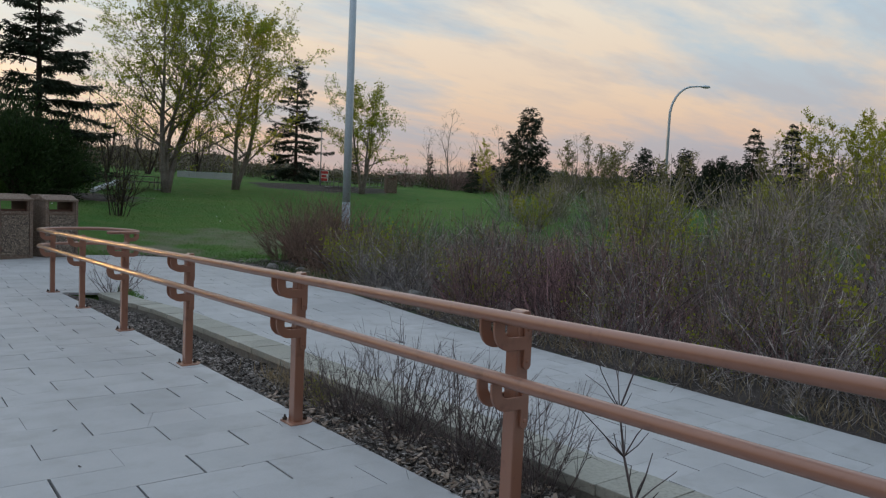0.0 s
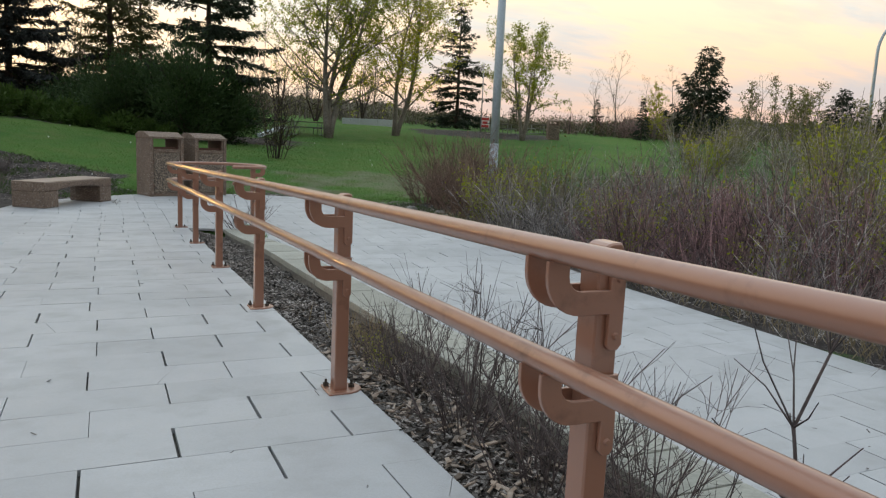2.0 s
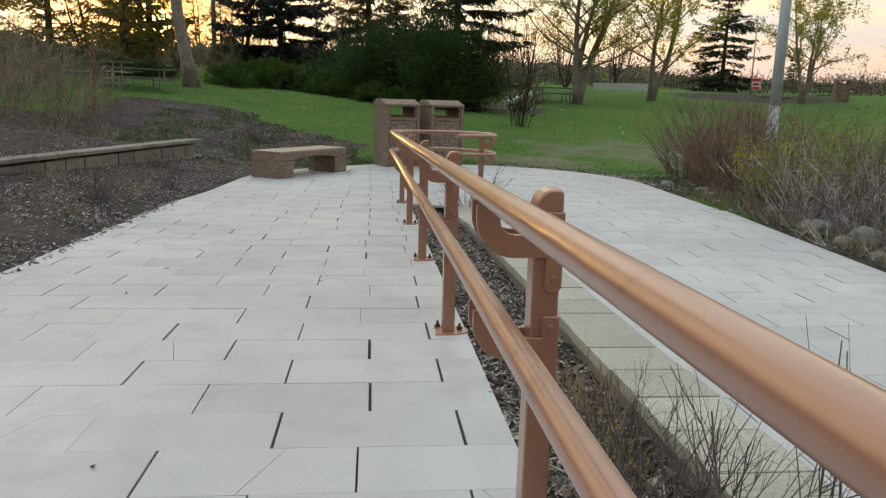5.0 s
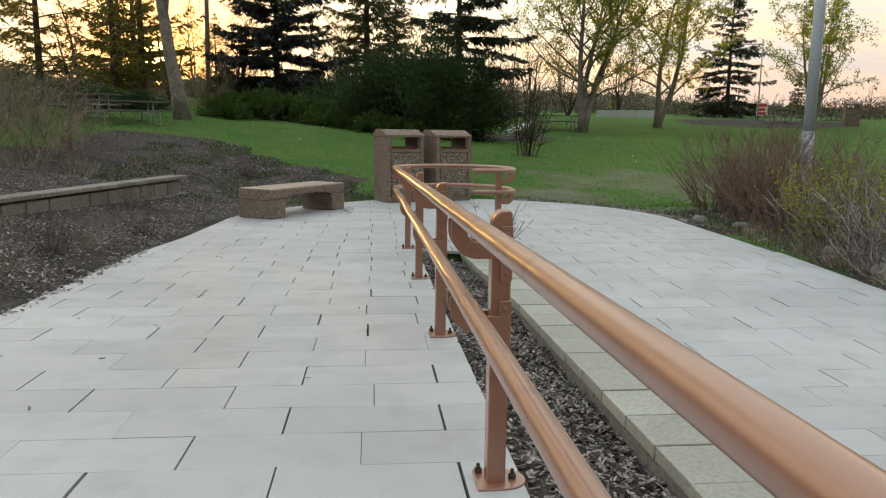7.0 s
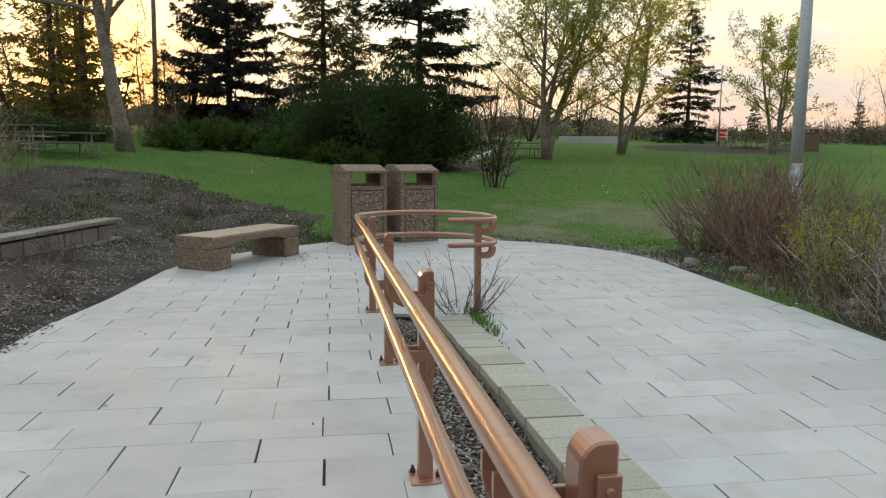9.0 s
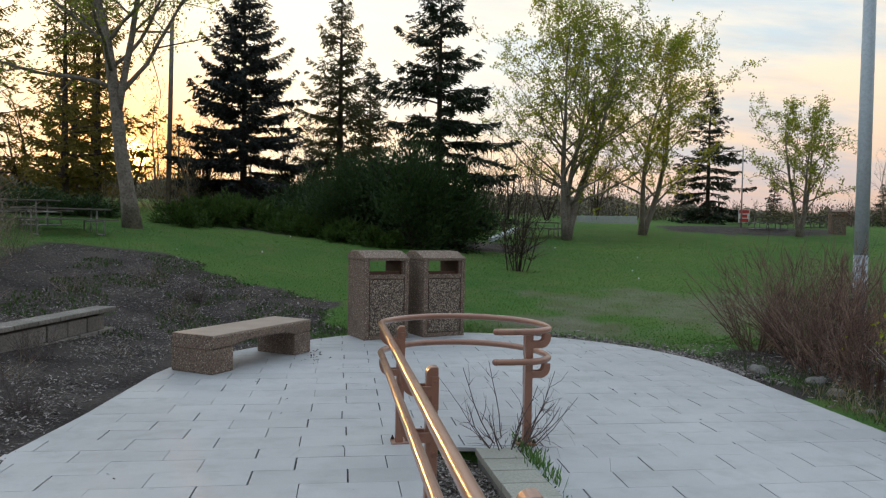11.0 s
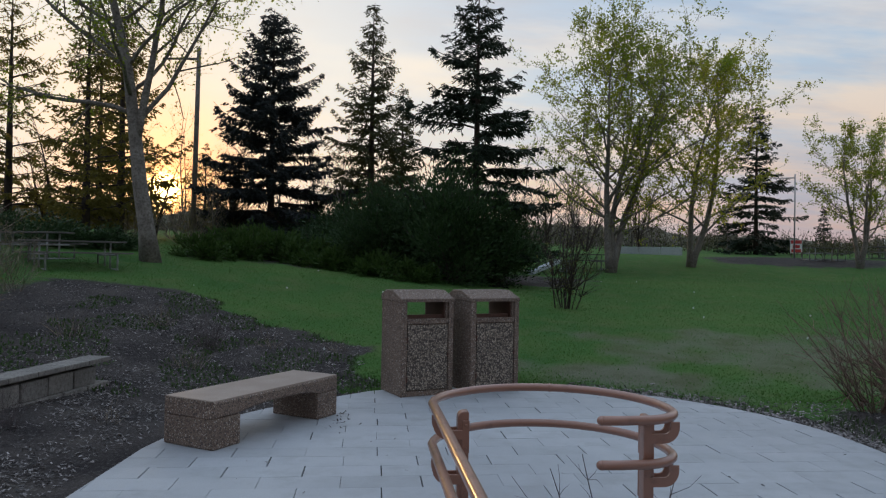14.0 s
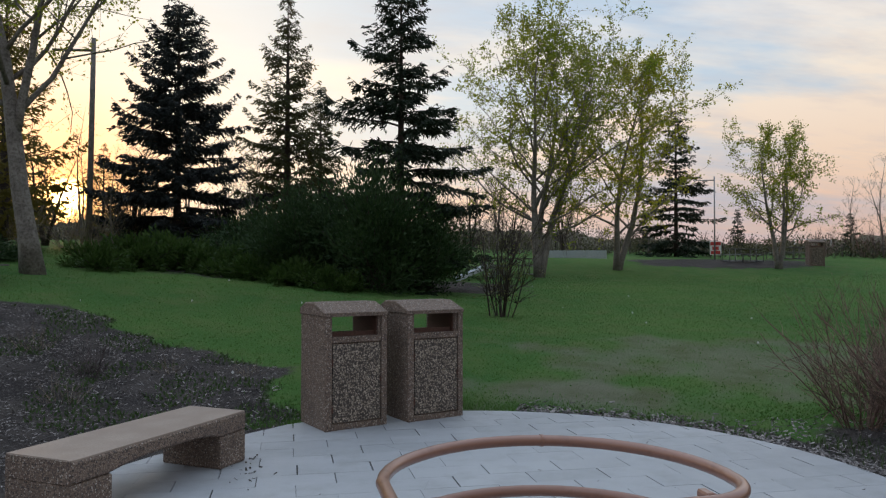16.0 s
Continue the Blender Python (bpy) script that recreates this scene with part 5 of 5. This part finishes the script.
# ---------------------------------------------------------------- thicket along the lower path
RED = shrub("dogwood_shrub", 1.55, 1.0, 51, TWIG_RED, "leafless red-stemmed dogwood shrub", 46, None, 0, r=0.0085, forks=8, wander=0.16, lean=(0.1, 1.05), foot=0.28)
GREY = shrub("bare_shrub", 1.5, 1.0, 52, TWIG_GREY, "leafless grey-stemmed shrub in the thicket", 42, None, 0, r=0.0085, forks=7, wander=0.2, lean=(0.1, 1.0), foot=0.28)
BUD = shrub("budding_shrub", 1.7, 0.9, 53, TWIG_TAN, "thicket shrub with small dull green leaves", 26, LEAF_DULL, 1.2, 0.06, 0.006, 6, 0.15, (0.1, 0.6), 0.2)
WILLOW = shrub("willow_shrub", 2.7, 0.8, 54, TWIG_GREY, "tall grey willow shrub with thin new leaves", 34, LEAF_DULL, 0.9, 0.07, 0.009, 10, 0.13, (0.1, 0.6), 0.35)
plant_at(RED, 8.2, 8.0, 0, 1.0)
BROWN = plant_at(shrub("dogwood_shrub", 1.8, 1.2, 64, TWIG_BROWN, "tall leafless red-brown shrub beside the lamp pole", 48, None, 0, r=0.010, forks=10, wander=0.11, lean=(0.15, 0.9), foot=0.3, split=True), 8.3, 16.3)
plant_at(GREY, 8.1, 9.2, 0, 1.0)
plant_at(BUD, 8.2, 11.6, 0, 1.0)
plant_at(WILLOW, 12.5, 7.6, 0, 1.0)
for i, (x, y, s) in enumerate(((7.8, 15.2, 1.0), (8.8, 17.4, 0.95), (9.3, 15.8, 1.0), (7.7, 14.1, 0.85), (9.4, 14.3, 0.9), (8.0, 17.0, 0.92), (8.7, 16.2, 1.0))):
    copy_at(BROWN, x, y, 70 * i + 20, s)
rg = random.Random(8)
for i in range(170):
    row = i % 5
    y = 13.2 - 15.5 * ((i // 5) + rg.uniform(0, 1)) / 34
    x = 7.5 + row * 1.25 + rg.uniform(-0.45, 0.5)
    kind = rg.random()
    src = RED if kind < 0.40 else GREY if kind < 0.86 else BUD if kind < 0.93 else WILLOW if row > 2 else GREY
    if 7.0 < y < 10.0 and kind > 0.2 and row < 3:
        src = RED
    if y > 10.2 and row < 2 and kind < 0.75:
        src = GREY
    copy_at(src, x, y, rg.uniform(0, 360), rg.uniform(0.55, 1.12) * (0.85 if row == 0 else 1.0))
for i in range(46):
    x, y = 14.0 + rg.uniform(0, 14), rg.uniform(-2, 20)
    if y > 6 + 0.55 * (x - 8):
        y -= 8
    copy_at(WILLOW if rg.random() < 0.6 else BUD, x, y, rg.uniform(0, 360), rg.uniform(0.65, 0.95))
FAR_WILLOW = shrub("willow_shrub", 3.2, 0.9, 62, TWIG_GREY, "broad far willow shrub hazed with new leaves", 30, LEAF_DULL, 3.0, 0.11, 0.014, 7, 0.1, (0.1, 0.7), 0.5)
FAR_GREEN = shrub("willow_shrub", 2.8, 0.9, 63, TWIG_GREY, "far willow shrub in bright young leaf", 22, LEAF_BRIGHT, 7.0, 0.12, 0.013, 7, 0.1, (0.1, 0.7), 0.5)
plant_at(FAR_WILLOW, 20.0, 15.5)
plant_at(FAR_GREEN, 24.0, 19.0)
for i in range(60):
    az = radians(rg.uniform(41.5, 78))
    d = rg.uniform(15, 44) if az > radians(46) else rg.uniform(22, 44)
    src = FAR_GREEN if rg.random() < 0.22 else FAR_WILLOW if rg.random() < 0.5 else GREY
    k = (0.48 + 0.014 * d) * rg.uniform(0.75, 1.15) * (1.5 if src is GREY else 1.0)
    copy_at(src, 0.2 + d * math.sin(az), 0.3 + d * math.cos(az), rg.uniform(0, 360), k * (1.25 if az > radians(61) else 1.0 if az > radians(56) else 0.85))
for i, (x, y, s) in enumerate(((9.3, 3.2, 0.72), (9.0, 1.6, 0.85), (10.6, 2.2, 0.9), (11.5, 4.0, 0.85), (12.8, 2.6, 1.0), (14.0, 5.0, 0.95))):
    copy_at(WILLOW, x, y, 40 * i, s)
for i, (x, y, s) in enumerate(((8.2, 11.9, 0.75), (8.1, 10.9, 0.7), (9.9, 15.6, 0.7), (8.9, 12.9, 0.8), (9.6, 12.0, 0.9), (10.6, 13.0, 0.9), (11.4, 14.6, 0.8))):
    copy_at(BUD, x, y, 40 * i, s)
LEAFY = plant_at(shrub("budding_shrub", 1.6, 0.8, 68, TWIG_TAN, "leafy yellow green shrub at the edge of the path", 16, LEAF_BRIGHT, 2.4, 0.055, 0.007, 8, 0.12, (0.1, 0.6), 0.2), 7.45, 12.5)
for i, (x, y, s) in enumerate(((7.9, 12.9, 0.9), (7.6, 13.3, 0.8), (8.3, 10.2, 0.8), (9.2, 9.4, 1.0), (8.7, 6.6, 0.85), (9.8, 5.6, 1.0), (8.1, 3.4, 0.7), (10.4, 7.2, 1.0), (10.2, 11.6, 1.0), (8.0, 9.6, 0.62), (11.8, 6.2, 1.05), (8.3, 5.0, 0.6), (7.5, 12.7, 0.8), (8.3, 13.2, 0.9), (7.8, 12.2, 0.7), (8.6, 12.6, 1.0), (8.9, 7.6, 0.8), (9.6, 8.6, 1.0), (10.6, 5.4, 1.1), (9.3, 5.0, 0.75), (12.4, 8.2, 1.2), (13.2, 7.0, 1.25), (11.0, 8.4, 1.15), (8.6, 2.6, 0.9), (9.4, 2.0, 1.1), (8.2, 7.0, 0.55), (14.0, 9.4, 1.3), (8.4, 9.0, 0.8), (13.6, 11.2, 1.2), (10.0, 2.9, 1.0), (7.2, 12.7, 0.9), (7.3, 11.8, 0.75), (7.55, 8.8, 0.85), (7.5, 6.7, 0.7), (7.4, 4.9, 0.6), (8.3, 4.0, 1.0), (12.0, 9.4, 1.6), (12.7, 9.0, 1.5), (8.6, 3.5, 1.2), (7.6, 9.6, 0.85))):
    copy_at(LEAFY, x, y, 77 * i, s)
for i, (x, y, s) in enumerate(((36.5, 47.0, 1.3), (38.2, 48.2, 1.5), (39.5, 46.6, 1.3), (41.0, 47.8, 1.6), (42.6, 46.2, 1.4), (37.4, 50.2, 1.5), (40.2, 50.4, 1.6), (43.8, 48.6, 1.6), (35.2, 51.6, 1.4))):
    copy_at(RED, x, y, 59 * i, s, label="dark reddish leafless shrub at the far edge of the lawn")
# shrubs in the planting strip and on the bank
tiny = shrub("strip_shrub", 0.72, 1.0, 55, TWIG_DARK, "small leafless dark grey-brown shrub in the planting strip", 40, None, 0, r=0.004, forks=11, wander=0.13, lean=(0.1, 0.9), foot=0.16, split=True)


def in_strip(ob, x, y, turn, s):
    ob.matrix_world = pose(x, y, float(z_strip(x, y)) - 0.01, 0, 0, turn) @ Matrix.Diagonal((s, s, s, 1))


in_strip(tiny, 2.60, 3.75, 0, 1.0)
for i, (x, y, s) in enumerate(((2.64, 3.2, 0.95), (2.58, 4.35, 0.7), (2.68, 2.75, 0.8), (2.62, 4.9, 0.5))):
    in_strip(copy_thing(tiny, Matrix.Identity(4)), x, y, 66 * i + 10, s)
sprig = copy_thing(LEAFY, Matrix.Identity(4))
sprig["label"] = "small yellow green sprig in the planting strip"
in_strip(sprig, 2.52, 4.62, 30, 0.2)
sap = shrub("sapling", 0.95, 0.3, 56, TWIG_DARK, "thin leafless dark sapling in the planting strip", 1, None, 0, r=0.010, forks=24, wander=0.15, lean=(0.05, 0.2), foot=0.01)
in_strip(sap, 2.66, 2.12, 0, 1.0)
endbush = shrub("strip_shrub", 0.62, 1.3, 57, TWIG_DARK, "sparse bare twigs round the end post", 18, None, 0, r=0.005, forks=6, wander=0.12, lean=(0.3, 1.0), foot=0.18, split=True)
endbush.matrix_world = pose(3.05, 12.25, 0.10) @ Matrix.Diagonal((1.35, 1.35, 1.2, 1))
bank = shrub("bank_shrub", 0.55, 1.2, 58, TWIG_TAN, "low dry shrub on the mulched bank", 26, None, 0, r=0.004, forks=5, wander=0.16, lean=(0.2, 1.0), foot=0.14)
plant_at(bank, -1.2, 12.2)
for i, (x, y, s) in enumerate(((-1.6, 14.6, 0.9), (-1.0, 16.4, 0.6), (-0.9, 19.4, 0.9), (-2.9, 20.2, 1.0), (0.1, 20.8, 0.8), (-1.9, 21.6, 1.0), (-1.3, 10.4, 0.9), (-2.3, 12.6, 1.0), (-3.2, 17.2, 1.2), (-3.8, 18.8, 1.2), (1.2, 20.6, 0.7))):
    copy_at(bank, x, y, 51 * i, s)
for i, (x, y, s) in enumerate(((-1.35, 11.6, 0.75), (-1.0, 13.5, 0.6), (-1.7, 15.6, 0.7), (-0.9, 20.6, 0.9))):
    copy_at(tiny, x, y, 37 + 80 * i, s, label="small dark leafless shrub on the mulched bank")
THORN = plant_at(shrub("bank_bush", 2.1, 1.1, 66, TWIG_TAN, "dense brown leafless bush on top of the bank", 26, LEAF_DULL, 0.8, 0.045, 0.007, 11, 0.2, (0.1, 0.8), 0.35), -5.0, 20.2)
for i, (x, y, s) in enumerate(((-4.4, 18.0, 0.7), (-5.9, 18.4, 1.0), (-6.6, 21.6, 1.1), (-5.9, 22.6, 0.9), (-7.4, 19.8, 1.2), (-7.6, 23.0, 1.25), (-5.2, 16.0, 0.9), (-6.4, 15.6, 1.1), (-5.0, 22.9, 0.55), (-8.6, 21.5, 1.4), (-4.4, 20.4, 0.5), (-8.2, 25.0, 1.1), (-5.4, 13.4, 1.0), (-6.8, 12.0, 1.2), (-6.9, 24.4, 1.0), (-7.9, 26.0, 1.1), (-8.9, 23.6, 1.2), (-6.2, 20.4, 1.0), (-5.9, 24.6, 0.8), (-9.8, 26.8, 1.2))):
    copy_at(THORN, x, y, 90 * i, s)
for i, (x, y, s) in enumerate(((-5.2, 37.0, 1.2), (-4.2, 40.8, 1.5), (-6.4, 41.0, 1.5), (-0.6, 40.2, 1.3), (0.6, 43.0, 1.6), (-7.6, 37.5, 1.3))):
    copy_at(THORN, x, y, 40 + 70 * i, s, label="dense brown leafless bush among the spruces")
plant_at(shrub("sapling", 3.4, 0.3, 67, TWIG_BROWN, "thin leafless sapling on the mulched bank", 2, None, 0, r=0.024, forks=18, wander=0.07, lean=(0.05, 0.25), foot=0.05), -4.0, 19.1)

# ---------------------------------------------------------------- grass tufts


def grass(name, label, x, y, h, rng, mat=BLADE, z=None, width=0.012):
    n = len(x)
    base = np.stack([x, y, z_ground(x, y) - 0.01 if z is None else z], 1)
    d = unit(np.stack([rng.normal(0, 0.45, n), rng.normal(0, 0.45, n), np.ones(n)], 1))
    v, f = blades(base, d, unit(np.cross(d, rnd_dirs(rng, n))), h, np.full(n, width))
    return tagged(link(name, raw_mesh(name, v, f), mat), label, "grass", kind="stuff")


def build_grass():
    rng = np.random.default_rng(9)
    n = 3800
    a = rng.uniform(radians(20), radians(125), n)
    r = PLAZA_R + 0.05 + rng.gamma(1.3, 0.22, n)
    grass("grass_edge", "longer green grass along the rim of the paving", PLAZA_C[0] + r * np.cos(a), PLAZA_C[1] + r * np.sin(a), rng.uniform(0.03, 0.08, n), rng)
    n = 70000
    d = 17.5 + 22 * rng.random(n) ** 1.3
    x = rng.uniform(-0.55, 1.1, n) * (d - 7) * 0.75 + 2
    keep = (mulch_mask(x, d) < 0.45) & (np.hypot(x - PLAZA_C[0], d - PLAZA_C[1]) > PLAZA_R + 0.1) & ~((x < 6.6) & (d < 18) & (x > -0.6)) & (worn_mask(x, d) < rng.random(n))
    x, d = x[keep], d[keep]
    grass("lawn_grass", "short mown lawn grass", x, d, rng.uniform(0.02, 0.05, len(x)), rng, width=0.02)
    n = 3000
    x, y = 6.66 + rng.gamma(1.6, 0.4, n), rng.uniform(0, 14, n)
    grass("dry_grass", "dead tan grass under the thicket", x, y, rng.uniform(0.06, 0.28, n), rng, STRAW, width=0.010)
    n = 1700
    x, y = rng.normal(7.1, 0.3, n), rng.uniform(10, 16.5, n)
    keep = x > 6.62
    x, y = x[keep], y[keep]
    grass("grass_verge", "green grass between path and shrubs", x, y, rng.uniform(0.04, 0.13, len(x)), rng, WEED)
    n = 11000
    x, y = rng.uniform(-3.6, 2.1, n), rng.uniform(17.6, 24.5, n)
    clump = np.array([noise.noise(Vector((p * 0.9, q * 0.9, 3.0))) for p, q in zip(x, y)])
    keep = (clump > -0.03) & (mulch_mask(x, y) > 0.3) & (np.hypot(x - PLAZA_C[0], y - PLAZA_C[1]) > PLAZA_R + 0.1)
    x, y = x[keep], y[keep]
    grass("bank_weeds", "patchy green weeds on the mulched bank", x, y, rng.uniform(0.025, 0.085, len(x)), rng, WEED, width=0.03)
    n = 220
    x, y = rng.normal(2.62, 0.07, n), rng.normal(5.3, 0.25, n)
    grass("strip_tuft", "small dry grass tuft in the planting strip", x, y, rng.uniform(0.05, 0.2, n), rng, STRAW, z=z_strip(x, y), width=0.006)
    n = 260
    x, y = rng.normal(3.20, 0.05, n), rng.normal(11.9, 0.35, n)
    grass("grass_tuft", "small tuft of grass at the end of the kerb", x, y, rng.uniform(0.04, 0.13, n), rng, z=z_lower(y) - 0.01)


build_grass()


def build_rock(x, y, s, seed):
    rng = np.random.default_rng(seed)
    bm = bmesh.new()
    bmesh.ops.create_icosphere(bm, subdivisions=3, radius=1)
    k = rng.uniform(0, 50)
    for v in bm.verts:
        v.co *= 1 + 0.35 * noise.noise(v.co * 1.3 + Vector((k, 0, 0))) + 0.08 * noise.noise(v.co * 4 + Vector((k, 0, 0)))
        v.co = Vector((v.co.x * s, v.co.y * s * 0.8, v.co.z * s * 0.6))
    ob = part("boulder", bm, ROCK, None, smooth=True)
    ob.location = (x, y, float(z_ground(x, y)) + 0.15 * s)
    return tagged(ob, "grey field stone at the edge of the path", "stone", "stones along the path")


for i, (x, y, s) in enumerate(((6.95, 15.2, 0.15), (7.1, 11.0, 0.2), (7.35, 10.4, 0.24), (7.0, 10.3, 0.13), (7.2, 11.6, 0.12), (7.15, 14.0, 0.1), (6.95, 9.6, 0.12), (7.45, 11.9, 0.17), (7.6, 11.4, 0.2), (7.25, 12.2, 0.13), (7.55, 12.3, 0.15), (7.0, 11.9, 0.08), (7.75, 12.0, 0.16), (7.4, 11.1, 0.13), (7.05, 12.6, 0.07), (6.95, 13.2, 0.06), (7.3, 14.6, 0.12))):
    build_rock(x, y, s, i)

# brush that leans over the edge of the lower path
brush = shrub("edge_brush", 0.7, 1.5, 59, TWIG_GREY, "tangled low bare brush at the path edge", 36, None, 0, r=0.004, forks=6, wander=0.25, lean=(0.3, 1.2), foot=0.3)
plant_at(brush, 7.0, 8.6)
for i in range(16):
    copy_at(brush, 6.95 + 0.2 * ((i * 7) % 3) / 2, 12.4 - 0.75 * i, 73 * i, 0.75 + 0.12 * ((i * 5) % 4))


def build_scraps():
    rng = np.random.default_rng(77)
    n = 110
    x, y = rng.uniform(-0.4, 6.3, n), rng.uniform(3, 18, n)
    keep = ((x < 2.2) | (x > 3.3)) & ((y < 12) | (np.hypot(x - PLAZA_C[0], y - PLAZA_C[1]) < 3.1))
    x, y = x[keep], y[keep]
    chips("leaf_scraps", "scattered dry leaf scraps on the paving", np.stack([x, y, z_pave(x, y) + 0.006], 1), rng, 0.035)
    n = 22
    x, y = rng.normal(1.35, 0.16, n), rng.normal(16.45, 0.22, n)
    chips("soil_crumbs", "small dark soil crumbs on the paving beside the bench", np.stack([x, y, z_pave(x, y) + 0.008], 1), rng, 0.05, DARK_BARK)
    n = 26
    x, y = rng.uniform(-3, 16, n), rng.uniform(20, 36, n)
    c = np.stack([x, y, z_ground(x, y) + 0.06], 1)
    d = np.tile([[0.0, 0.0, 1.0]], (n, 1))
    v, f = blades(c, d, unit(np.cross(d, rnd_dirs(rng, n))), np.full(n, 0.05), np.full(n, 0.05))
    tagged(link("lawn_flowers", raw_mesh("lawn_flowers", v, f), WHITE_SIGN), "tiny white flowers in the lawn", "flower", kind="stuff")


build_scraps()

# ---------------------------------------------------------------- pavers
COURSE, LENGTH = 0.303, 0.636


def clip_poly(poly, outline):
    """A convex outline (anticlockwise) cuts a polygon."""
    for i in range(len(outline)):
        (ax, ay), (bx, by) = outline[i], outline[(i + 1) % len(outline)]
        res = []
        for j in range(len(poly)):
            p, q = poly[j], poly[(j + 1) % len(poly)]
            sp = (bx - ax) * (p[1] - ay) - (by - ay) * (p[0] - ax)
            sq = (bx - ax) * (q[1] - ay) - (by - ay) * (q[0] - ax)
            if sp >= 0:
                res.append(p)
            if (sp >= 0) != (sq >= 0):
                t = sp / (sp - sq)
                res.append((p[0] + t * (q[0] - p[0]), p[1] + t * (q[1] - p[1])))
        poly = res
        if len(poly) < 3:
            return []
    return poly


def cut(poly, a, b, gap):
    """The part of a polygon on the left of the line from a to b, a gap away from it."""
    nx, ny = -(b[1] - a[1]), b[0] - a[0]
    s = math.hypot(nx, ny)
    nx, ny = nx / s, ny / s
    res = []
    for j in range(len(poly)):
        p, q = poly[j], poly[(j + 1) % len(poly)]
        sp, sq = ((v[0] - a[0]) * nx + (v[1] - a[1]) * ny - gap for v in (p, q))
        if sp >= 0:
            res.append(p)
        if (sp >= 0) != (sq >= 0):
            t = sp / (sp - sq)
            res.append((p[0] + t * (q[0] - p[0]), p[1] + t * (q[1] - p[1])))
    return res


def lay(bed, outline, z_of, seed, near):
    """Running bond of pavers inside an outline; those inside near(x, y) are pieces of their own."""
    rng = random.Random(seed)
    x0, x1 = min(p[0] for p in outline), max(p[0] for p in outline)
    y0, y1 = min(p[1] for p in outline), max(p[1] for p in outline)
    rest = bmesh.new()
    k = math.floor((y0 - 6.5) / COURSE)
    count = 0
    while 6.5 + k * COURSE < y1:
        ya, yb = 6.5 + k * COURSE, 6.5 + (k + 1) * COURSE
        shift = 0.84 + (0.0 if k % 2 else LENGTH / 2) + rng.uniform(-0.03, 0.03)
        i = math.floor((x0 - shift) / LENGTH)
        while shift + i * LENGTH < x1:
            g = rng.choice((0.0015, 0.003, 0.005, 0.008, 0.010))
            xa, xb = shift + i * LENGTH + g, shift + (i + 1) * LENGTH - rng.choice((0.001, 0.002, 0.004))
            c = 0.0018 if rng.random() < 0.12 else 0.0005
            poly = clip_poly([(xa, ya + c), (xb, ya + c), (xb, yb - c), (xa, yb - c)], outline)
            i += 1
            if len(poly) < 3:
                continue
            cx, cy = sum(p[0] for p in poly) / len(poly), sum(p[1] for p in poly) / len(poly)
            dz, ta, tb = rng.uniform(-0.0008, 0.0008), rng.uniform(-0.003, 0.003), rng.uniform(-0.002, 0.002)
            own = near(cx, cy) and count < 295
            bm = bmesh.new() if own else rest
            ox, oy, oz = (cx, cy, float(z_of(cx, cy))) if own else (0, 0, 0)
            bits = [poly]
            if rng.random() < 0.07 and len(poly) == 4:
                m = (cx + rng.uniform(-0.12, 0.12), cy)
                e = (m[0] + rng.uniform(-0.12, 0.12), m[1] + 0.2)
                bits = [b for b in (cut(poly, m, e, 0.001), cut(poly, e, m, 0.001)) if len(b) > 2]
            for bit in bits:
                top = [bm.verts.new((x - ox, y - oy, float(z_of(x, y)) - oz + dz + ta * (x - cx) + tb * (y - cy))) for x, y in bit]
                low = [bm.verts.new((v.co.x, v.co.y, v.co.z - 0.03)) for v in top]
                bm.faces.new(top)
                for j in range(len(bit)):
                    n = (j + 1) % len(bit)
                    bm.faces.new((low[j], low[n], top[n], top[j]))
            if own:
                part("paver", bm, PAVER, bed).location = (ox, oy, oz)
                count += 1
        k += 1
    ob = part("far_pavers", rest, PAVER, bed)
    ob["kind"] = "stuff"


lay(RAMP_BED, [(-0.62, -7), (2.31, -7), (2.31, 12.2), (-0.62, 12.2)], lambda x, y: z_ramp(y), 1, lambda x, y: y > 1.4)
lay(LOWER_BED, [(3.15, -7), (6.55, -7), (6.55, 12.2), (3.15, 12.2)], lambda x, y: z_lower(y), 2, lambda x, y: y > 2.0)
lay(PLAZA_BED, plaza_outline(), z_pave, 3, lambda x, y: True)
